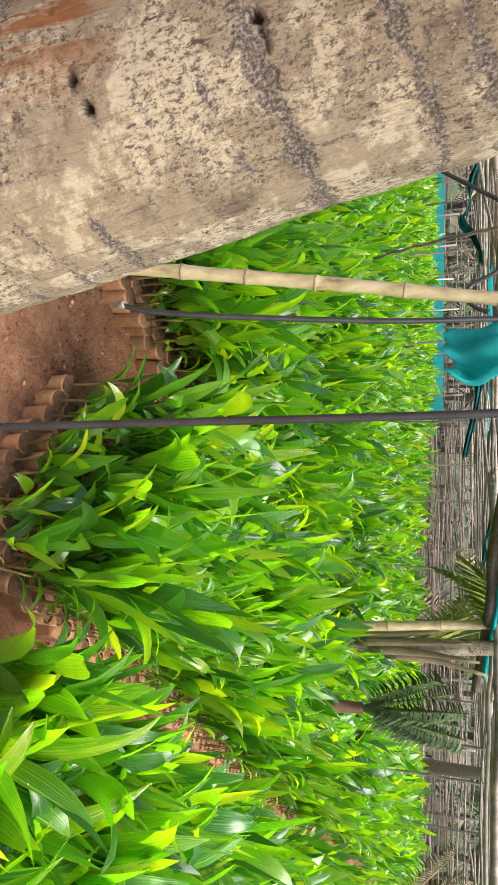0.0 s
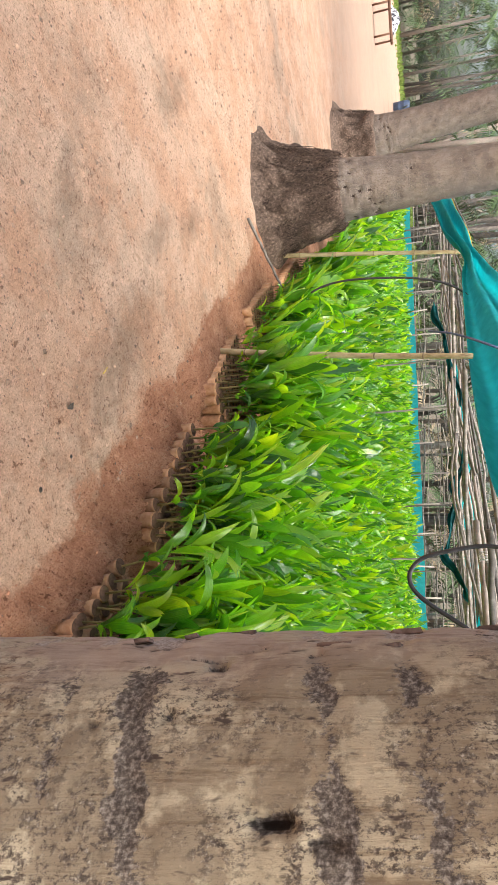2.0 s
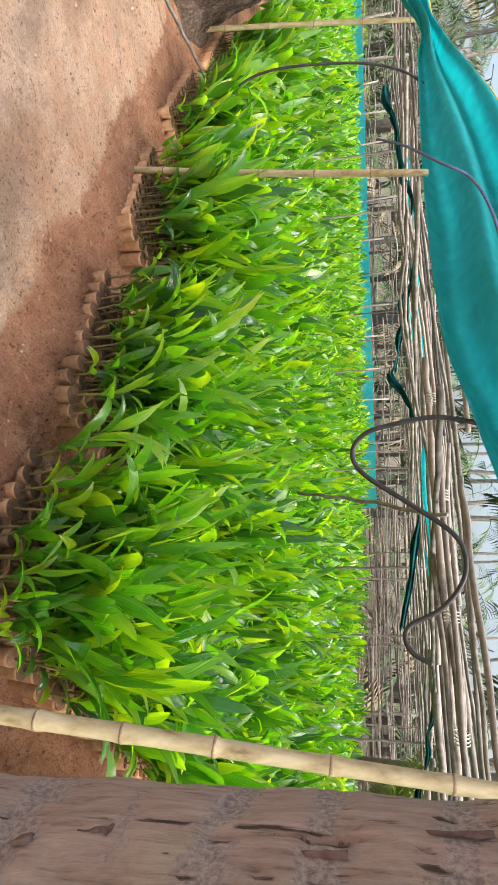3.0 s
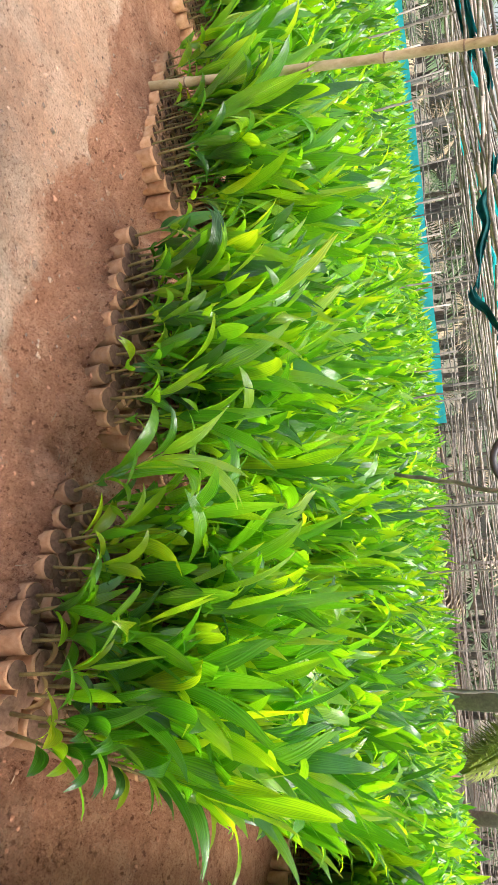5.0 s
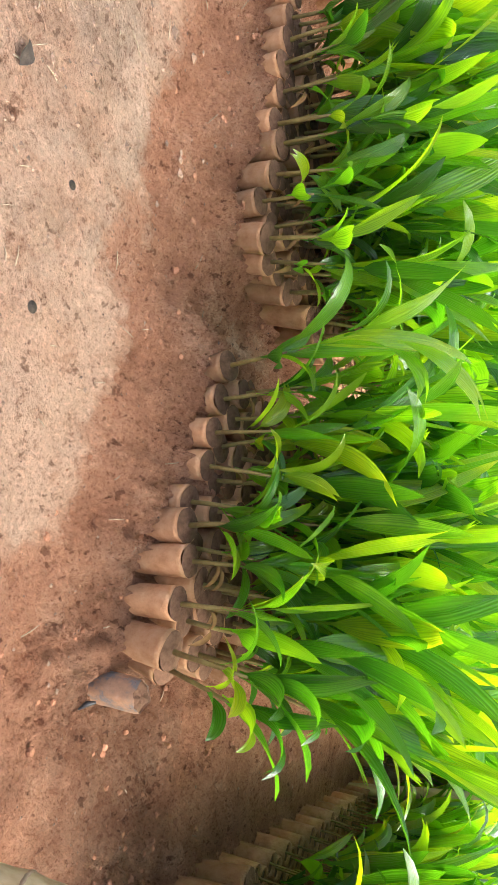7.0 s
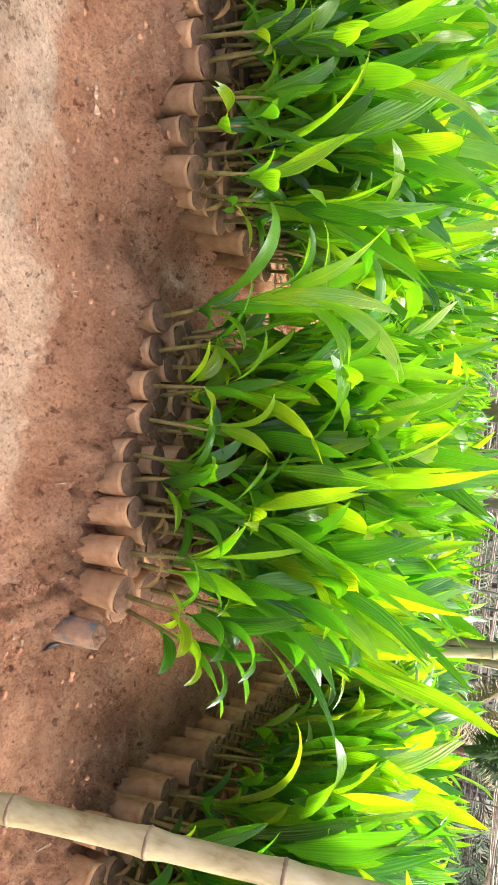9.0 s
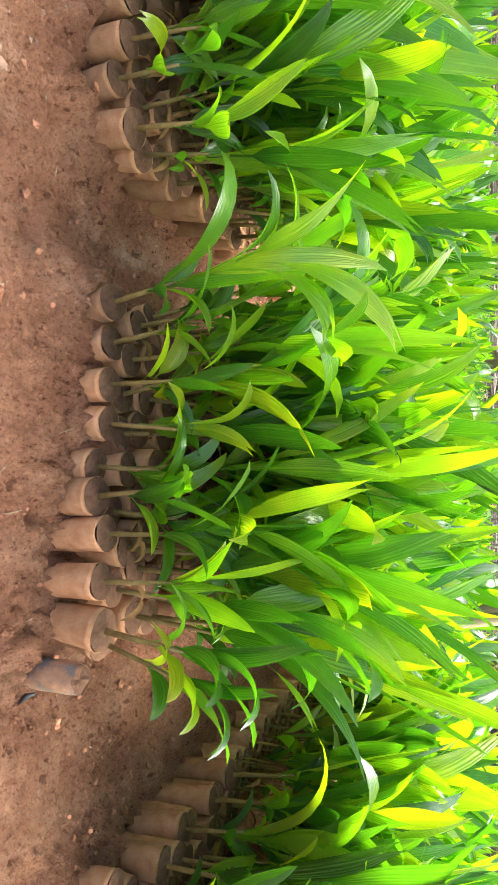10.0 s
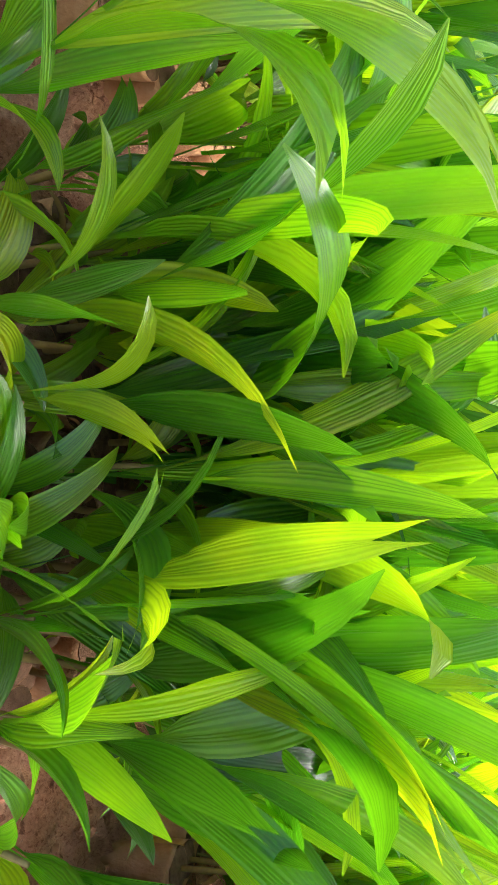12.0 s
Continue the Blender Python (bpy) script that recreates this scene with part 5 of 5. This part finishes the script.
# ---------- far side: fence, grove, yard ----------
def back_fence():
    rnd = random.Random(4)
    n = 60
    verts = []
    for k in range(n):
        x = -19.5 + 17.7 * k / (n - 1)
        for z in (0.0, 0.45, 0.72, 0.94):
            verts.append((x, 15.8 + 0.12 * noise.noise((x * 0.8, z, 0)), z + 0.03 * noise.noise((x, z, 3)) * (z > 0)))
    faces = [(k * 4 + j, (k + 1) * 4 + j, (k + 1) * 4 + j + 1, k * 4 + j + 1) for k in range(n - 1) for j in range(3)]
    fence = thing("net_fence", "low teal net fence on thin stakes behind the beds", "fence")
    part("net", mesh_from("net", verts, faces, NET), fence)
    for k in range(19):
        x = -19.2 + 0.93 * k + rnd.uniform(-0.2, 0.2)
        part("stake", tube("stake", [(x, 15.70, -0.1), (x + rnd.uniform(-0.1, 0.1), 15.70, 1.25 + rnd.uniform(-0.1, 0.5))], 0.022, STICK, 6), fence)
    fence = thing("stick_fence", "grey fence of stacked horizontal sticks behind the beds", "fence")
    k = 0
    for x0, x1, y in ((-2.2, 9, 15.9), (9, 24, 14.5)):
        for row in range(32):
            x = x0
            while x < x1:
                L = rnd.uniform(2.6, 4.6)
                z = 0.05 + row * 0.053 + rnd.uniform(-0.03, 0.03)
                z += rnd.uniform(-0.05, 0.05)
                k += 1
                if rnd.random() < 0.62:
                    v, f = branch([(x, y + rnd.uniform(-0.08, 0.08), z), (x + L / 2, y + rnd.uniform(-0.08, 0.08), z + rnd.uniform(-0.09, 0.09)), (x + L, y, z + rnd.uniform(-0.14, 0.14))], rnd.uniform(0.010, 0.022), 0.008, STICK, k)
                    part("stick", mesh_from("stick", v, f, STICK if rnd.random() < 0.6 else STICK_PALE), fence)
                x += L * rnd.uniform(0.75, 1.1)
        for j in range(int((x1 - x0) / 1.5)):
            x = x0 + 1.5 * j + 0.6
            part("post", tube("post", [(x, y + 0.09, -0.1), (x, y + 0.09, 1.9)], 0.035, STICK, 7), fence)


back_fence()


def stick_wall():
    """Brushwood stacked behind the net fence."""
    rnd = random.Random(6)
    items, k = [], 0
    for row in range(20):
        x = -19.5
        while x < -1.5:
            L = rnd.uniform(1.8, 4.0)
            z = 0.5 + row * 0.085 + rnd.uniform(-0.05, 0.05)
            y = 16.15 + rnd.uniform(-0.12, 0.12)
            items.append(branch([(x, y, z), (x + L / 2, y, z + rnd.uniform(-0.12, 0.12)), (x + L, y, z + rnd.uniform(-0.2, 0.2))], rnd.uniform(0.010, 0.026), 0.009, STICK, k))
            x += L * rnd.uniform(0.8, 1.7)
            k += 1
        x = -1.8
        while x < 24:
            L = rnd.uniform(1.8, 4.0)
            z = 0.1 + row * 0.1 + rnd.uniform(-0.05, 0.05)
            y = (16.25 if x < 8 else 14.85) + rnd.uniform(-0.1, 0.1)
            items.append(branch([(x, y, z), (x + L / 2, y, z + rnd.uniform(-0.12, 0.12)), (x + L, y, z + rnd.uniform(-0.2, 0.2))], rnd.uniform(0.012, 0.035), 0.012, STICK, k))
            x += L * rnd.uniform(0.7, 1.5)
            k += 1
    for j in range(12):
        x = -19.2 + 1.5 * j
        items.append(tube_arrays([(x, 16.2, -0.1), (x, 16.2, 2.3)], 0.035, 7))
    v, f = join_arrays(items)
    tagged(new("brushwood_fence", mesh_from("brushwood_fence", v, f, STICK)), "grey brushwood fence of tangled sticks behind the net", "fence", kind="stuff")


stick_wall()


def young_palm(base, height, count, length, seed, mat, label, spread=1.0, turn=0.0, arc=6.28, leaflet=0.2):
    """A short palm whose fronds fan out over an arc of headings."""
    rnd = random.Random(seed)
    palm = thing("young_palm", label, "palm tree", group="young palms beyond the beds")
    x, y = base
    part("trunk", tube("trunk", [(x, y, -0.1), (x + 0.02, y, height * 0.5), (x, y, height)], [0.055, 0.045, 0.034], WOOD, 10, 0.1), palm)
    for k in range(count):
        a = turn + arc * (k / count - 0.5) + rnd.uniform(-0.3, 0.3)
        out = length * spread * rnd.uniform(0.6, 1.1)
        v, f = frond_arrays((x, y, height), a, out, length * rnd.uniform(0.8, 1.15), rnd.uniform(0.15, 0.5), 26, leaflet, seed=seed * 31 + k, wide=0.006)
        part("frond", mesh_from("frond", v, f, mat), palm)


young_palm((2.38, 7.4), 0.95, 9, 0.85, 1, YOUNGFROND, "young palm with feathery yellow-green fronds beyond the post", 0.9, 3.14, 2.6, 0.26)
young_palm((2.15, 3.70), 0.98, 7, 0.62, 2, FROND, "young palm with dark upright fronds over a brown sheath", 0.35, 0.0, 6.28, 0.15)
young_palm((4.6, 6.4), 0.9, 5, 0.7, 6, DRYFROND, "young palm with dry grey fronds beyond the beds")


def grove_place(rnd):
    """A place in the grove: behind the beds, or beyond the yard."""
    pick = rnd.random()
    if pick < 0.2:
        return rnd.uniform(16, 50), rnd.uniform(2, 22)
    if pick < 0.52:
        return rnd.uniform(-30, 34), rnd.uniform(18.5, 48)
    a, d = radians(rnd.uniform(126, 172)), rnd.uniform(62, 100)
    return d * math.cos(a), d * math.sin(a)


def grove():
    rnd = random.Random(9)
    for k in range(270):
        x, y = grove_place(rnd)
        r = rnd.uniform(0.08, 0.15)
        if k < 2:
            x, y, r = ((2.45, 10.0, 0.12), (5.2, 12.3, 0.10))[k]
        lx, ly = rnd.gauss(0, 0.45), rnd.gauss(0, 0.45)
        h = rnd.uniform(7, 11)
        palm = thing("grove_palm", "tall slender grey palm in the grove behind the nursery", "palm tree", group="palms of the grove")
        part("trunk", tube("trunk", [(x, y, -0.1), (x + lx * 0.4, y + ly * 0.4, h * 0.4), (x + lx, y + ly, h)], [r * 1.25, r, r * 0.8], STICK if rnd.random() < 0.8 and k > 1 else STICK_PALE, 9, 0.06), palm)
        items = []
        for j in range(9):
            items.append(frond_arrays((x + lx, y + ly, h), 6.28 * j / 9 + rnd.uniform(-0.2, 0.2), rnd.uniform(2.2, 3.2), rnd.uniform(0.3, 1.6), rnd.uniform(0.7, 1.3), 12, 0.9, seed=k * 13 + j, fine=False))
        v, f = join_arrays(items)
        part("crown", mesh_from("crown", v, f, FROND), palm)
    for name, label, mat, n, s0 in (("undergrowth", "dark green palm undergrowth between the grove trunks", SHRUB, 2700, 5000), ("dry_undergrowth", "dry grey-brown fronds hanging among the grove trunks", DRYFROND, 600, 9000)):
        items = []
        for k in range(n):
            x, y = grove_place(rnd)
            items.append(frond_arrays((x, y, rnd.uniform(0.2, 5.5 if y < 48 and math.hypot(x, y) < 60 else 10)), rnd.uniform(0, 6.28), rnd.uniform(1.4, 3.2) * (1 if math.hypot(x, y) < 60 else 2.1), rnd.uniform(-0.3, 1.6), rnd.uniform(0.4, 1.3), 11, 1.0, seed=s0 + k, fine=False))
        v, f = join_arrays(items)
        tagged(new(name, mesh_from(name, v, f, mat)), label, "undergrowth", kind="stuff")


grove()


def lathe(profile, sides, mat, name):
    verts = [(r * math.cos(2 * math.pi * s / sides), r * math.sin(2 * math.pi * s / sides), z) for r, z in profile for s in range(sides)]
    n = len(profile)
    faces = [(k * sides + s, k * sides + (s + 1) % sides, (k + 1) * sides + (s + 1) % sides, (k + 1) * sides + s) for k in range(n - 1) for s in range(sides)]
    faces += [tuple(range(sides - 1, -1, -1)), tuple(range((n - 1) * sides, n * sides))]
    return mesh_from(name, verts, faces, mat)


def yard():
    drum = thing("plastic_barrel", "blue plastic barrel standing on the bare yard", "barrel", at=pose(-34.5, 22.6, -0.02))
    part("body", lathe([(0.25, 0), (0.28, 0.04), (0.285, 0.28), (0.295, 0.30), (0.285, 0.32), (0.285, 0.58), (0.295, 0.60), (0.285, 0.62), (0.27, 0.84), (0.24, 0.88)], 24, BLUE, "body"), drum)
    part("lid", lathe([(0.25, 0.875), (0.25, 0.91), (0.20, 0.92)], 24, BLUE, "lid"), drum)
    table = thing("wooden_bench", "brown wooden bench in the far yard", "bench", at=pose(-25.5, 13.2, 0, 0, 0, 25) @ Matrix.Diagonal((0.8, 0.8, 0.85, 1)))
    for sx in (-0.8, 0.8):
        for sy in (-0.25, 0.25):
            part("leg", tube("leg", [(sx, sy, -0.02), (sx, sy, 0.7)], 0.045, WOOD, 6), table)
    for sy in (-0.2, 0.0, 0.2):
        part("plank", tube("plank", [(-1.0, sy, 0.74), (1.0, sy, 0.74)], 0.08, WOOD, 4), table)
    v = [(0.75 * math.cos(a) * r, 0.28 * math.sin(a) * r, 0.80 + 0.35 * (1 - r * r) + 0.07 * noise.noise((math.cos(a) * r * 3, math.sin(a) * r * 3, 0))) for r in (0.05, 0.4, 0.7, 0.9, 1.0) for a in [2 * math.pi * s / 18 for s in range(18)]]
    f = [(k * 18 + s, k * 18 + (s + 1) % 18, (k + 1) * 18 + (s + 1) % 18, (k + 1) * 18 + s) for k in range(4) for s in range(18)]
    ob = new("heaped_cloth", mesh_from("heaped_cloth", v, f + [tuple(range(18))], CLOTH_DARK))
    ob.matrix_basis = pose(-25.5, 13.2, 0, 0, 0, 25) @ Matrix.Diagonal((0.8, 0.8, 0.85, 1))
    tagged(ob, "black and white patterned cloth heaped on the bench", "cloth")
    rnd = random.Random(2)
    items = []
    for k in range(9000):
        u = rnd.random()
        a, d = radians(124 + 50 * u), 61 + rnd.gauss(0, 3.0)
        x, y = d * math.cos(a), d * math.sin(a)
        h, a = rnd.uniform(0.08, 0.3), rnd.uniform(0, 6.28)
        w = Vector((math.cos(a), math.sin(a), 0)) * 0.09
        p = Vector((x, y, 0))
        items.append(([p - w, p + w, p + Vector((rnd.uniform(-0.1, 0.1), rnd.uniform(-0.1, 0.1), h))], [(0, 1, 2)]))
    v, f = join_arrays(items)
    tagged(new("grass_verge", mesh_from("grass_verge", v, f, GRASS)), "strip of light green grass along the yard's edge", "grass", kind="stuff")


yard()


# ---------- small things on the ground ----------
def litter():
    rnd = random.Random(15)
    items = []
    for k in range(7000):
        x, y = rnd.gauss(-1.6, 1.6), rnd.gauss(1.7, 1.0)
        if front_gap(x, y) < 0.04 or math.hypot(x - 0.3, y - 0.62) < 0.38:
            continue
        s = abs(rnd.gauss(0, 0.0020)) + 0.0012
        z = ground_height(x, y)
        v = [(x + s * rnd.uniform(0.6, 1.3) * dx, y + s * rnd.uniform(0.6, 1.3) * dy, z + s * (0.5 * dz + 0.1)) for dx, dy, dz in ((1, 0, 0), (0, 1, 0), (-1, 0, 0), (0, -1, 0), (0, 0, 1.2), (0, 0, -1))]
        items.append((v, [(0, 1, 4), (1, 2, 4), (2, 3, 4), (3, 0, 4), (1, 0, 5), (2, 1, 5), (3, 2, 5), (0, 3, 5)]))
    for k in range(6000):
        x, y = rnd.uniform(-10, -1.0), rnd.uniform(-0.6, 5.2)
        if front_gap(x, y) < 0.05 or math.hypot(x + 5.16, y - 4.06) < 0.6:
            continue
        s = 0.004 + 0.012 * rnd.random() ** 3
        z = ground_height(x, y)
        v = [(x + s * rnd.uniform(0.6, 1.4) * dx, y + s * rnd.uniform(0.6, 1.4) * dy, z + s * (0.5 * dz + 0.1)) for dx, dy, dz in ((1, 0, 0), (0, 1, 0), (-1, 0, 0), (0, -1, 0), (0, 0, 1.2), (0, 0, -1))]
        items.append((v, [(0, 1, 4), (1, 2, 4), (2, 3, 4), (3, 0, 4), (1, 0, 5), (2, 1, 5), (3, 2, 5), (0, 3, 5)]))
    v, f = join_arrays(items)
    tagged(new("soil_crumbs", mesh_from("soil_crumbs", v, f, PEBBLE, smooth=False)), "scattered crumbs of dry red soil", "soil crumbs", kind="stuff")
    items = []
    for k in range(9000):
        x, y = rnd.uniform(-3.2, 1.6), rnd.uniform(0.9, 3.6)
        g = front_gap(x, y)
        if not 0.015 < g < 0.34 or rnd.random() < g * 2.4:
            continue
        s = 0.0026 + 0.010 * rnd.random() ** 5
        z = ground_height(x, y)
        ring = []
        for zz, rr in ((-0.4, 0.8), (0.15, 1.0), (0.6, 0.62)):
            for j in range(6):
                a = j * 1.047 + rnd.uniform(-0.3, 0.3)
                q = s * rr * rnd.uniform(0.75, 1.2)
                ring.append((x + q * math.cos(a), y + q * math.sin(a), z + s * (zz + rnd.uniform(-0.15, 0.15))))
        f = [(o + j, o + (j + 1) % 6, o + 6 + (j + 1) % 6, o + 6 + j) for o in (0, 6) for j in range(6)] + [(12, 13, 14, 15, 16, 17)]
        items.append((ring, f))
    v, f = join_arrays(items)
    tagged(new("soil_clods", mesh_from("soil_clods", v, f, CLOD, smooth=False)), "damp red soil clods heaped against the bags", "soil clods", kind="stuff")
    items = []
    for k in range(420):
        x, y = rnd.gauss(-1.8, 1.6), rnd.gauss(1.6, 1.0)
        if front_gap(x, y) < 0.05 or math.hypot(x - 0.3, y - 0.62) < 0.4:
            continue
        a, L = rnd.uniform(0, 3.14), rnd.uniform(0.01, 0.05)
        d = Vector((math.cos(a), math.sin(a), 0)) * L
        p = Vector((x, y, ground_height(x, y) + 0.003))
        q = p + d
        q.z = ground_height(q.x, q.y) + 0.003
        items.append(tube_arrays([p, (p + q) / 2 + Vector((0, 0, 0.002)), q], [0.0011, 0.0014, 0.0008], 4))
    v, f = join_arrays(items)
    tagged(new("straw_litter", mesh_from("straw_litter", v, f, STRAW)), "bits of dry straw and twig on the soil", "straw", kind="stuff")


litter()


def fallen_leaves():
    """Two dead bits of leaf lying on the bare soil."""
    x, y = -1.19, 1.796
    v, f, uv = leaf_arrays(0.062, 0.030, 82, 98, 30, 0.7, 9, 4, 2.6, (x, y, ground_height(x, y) + 0.004), 0.05)
    tagged(new("dry_leaf", mesh_from("dry_leaf", v.tolist(), f.tolist(), ROTTEN_AND_SHADE, uvs=uv)), "curled dark grey dead leaf on the dry soil", "leaf")
    x, y = -1.51, 1.984
    v, f, uv = leaf_arrays(0.075, 0.010, 86, 95, 20, 0.4, 9, 2, 2.75, (x, y, ground_height(x, y) + 0.004), 0.05)
    tagged(new("dry_leaf", mesh_from("dry_leaf", v.tolist(), f.tolist(), YELLOW, uvs=uv)), "narrow yellow leaf strip lying on the soil", "leaf")


fallen_leaves()


def burrow(x, y, size):
    """A small hole with a ring of pale thrown-up soil."""
    hole = thing("burrow", "small dark burrow ringed by pale thrown-up soil", "burrow", group="burrows in the soil", at=pose(x, y, ground_height(x, y) - 0.002))
    part("rim", lathe([(0.55 * size, 0.004), (0.75 * size, 0.012), (1.1 * size, 0.013), (1.7 * size, 0.008), (2.6 * size, -0.006)], 18, SOIL, "rim"), hole)
    # shallow dark disc: the shade of a deep hole put into colour
    part("hole", lathe([(0.02 * size, 0.0045), (0.35 * size, 0.005), (0.72 * size, 0.0115)], 14, ROTTEN_AND_SHADE, "hole"), hole, "dark disc coloured as the shade in the burrow mouth")


for at in ((-1.01, 1.915, 0.014), (-0.775, 1.77, 0.017)):
    burrow(*at)


def leaning_stick():
    v, f = branch([(-4.30, 3.50, 0.03), (-4.05, 3.725, 0.155), (-3.80, 3.95, 0.28)], 0.014, 0.011, STICK, 3)
    tagged(new("wooden_stick", mesh_from("wooden_stick", v, f, STICK)), "short grey stick leaning from the soil onto the bags", "stick")


leaning_stick()


def dark_stick():
    v, f = branch([(-0.605, 3.47, 1.03), (-0.515, 3.14, 1.40), (-0.40, 2.77, 1.78)], 0.009, 0.010, STICK, 8)
    tagged(new("hanging_stick", mesh_from("hanging_stick", v, f, STICK)), "slim grey stick leaning up to the roof poles", "stick")


dark_stick()


def slumped_bag():
    """An old film bag filled with soil, standing at the bed's corner."""
    bag = thing("slumped_bag", "dusty clear film bag of soil leaning at the bed corner", "plant bag", at=pose(0.030, 1.842, 0.0, 0, 0, 30) @ Matrix.Diagonal((0.95, 0.92, 1.06, 1)))
    n = 36

    def ring(z, r, wrinkle):
        out = []
        for s in range(n):
            a = 2 * math.pi * s / n
            q = Vector((math.cos(a) * 2, math.sin(a) * 2, z * 22))
            square = 1 / (abs(math.cos(a)) ** 3 + abs(math.sin(a)) ** 3) ** (1 / 3)
            rr = r * square * (1 + wrinkle * noise.fractal(q * 1.6, 1.0, 2.0, 4))
            out.append((rr * math.cos(a), rr * 0.9 * math.sin(a), z + 0.006 * noise.noise(q)))
        return out

    rows = ((-0.03, 0.034), (0.0, 0.037), (0.02, 0.0385), (0.04, 0.038), (0.06, 0.0385), (0.08, 0.038), (0.10, 0.037), (0.112, 0.035))
    verts = [p for z, r in rows for p in ring(z, r, 0.05)]
    faces = [(k * n + s, k * n + (s + 1) % n, (k + 1) * n + (s + 1) % n, (k + 1) * n + s) for k in range(len(rows) - 1) for s in range(n)]
    part("film", mesh_from("film", verts, faces, FILM), bag, "dust-coated plastic film")
    top = [p for z, r in ((0.104, 0.0355), (0.110, 0.031), (0.112, 0.022), (0.111, 0.010)) for p in ring(z, r, 0.12)] + [(0, 0, 0.110)]
    cap = [(k * n + s, k * n + (s + 1) % n, (k + 1) * n + (s + 1) % n, (k + 1) * n + s) for k in range(3) for s in range(n)] + [(3 * n + s, 3 * n + (s + 1) % n, 4 * n) for s in range(n)]
    part("soil", mesh_from("soil", top, cap, POTSOIL), bag)
    part("torn_strip", tube("torn_strip", [(-0.02, -0.046, 0.035), (-0.024, -0.055, 0.02), (-0.03, -0.075, 0.012)], [0.003, 0.007, 0.002], HOSE, 6), bag, "dark torn strip of film")


slumped_bag()


def hose_clip():
    clip = thing("hose_clip", "small grey metal clip on the hose end", "clip", at=pose(0.535, 1.04, 0.74, 18))
    part("band", lathe([(0.0095, -0.012), (0.0105, -0.010), (0.0105, 0.010), (0.0095, 0.012)], 14, STICK_PALE, "band"), clip)
    part("peg", tube("peg", [(0, 0, -0.03), (0, 0, -0.01), (0, 0, 0.0)], 0.005, STICK, 6), clip)


hose_clip()
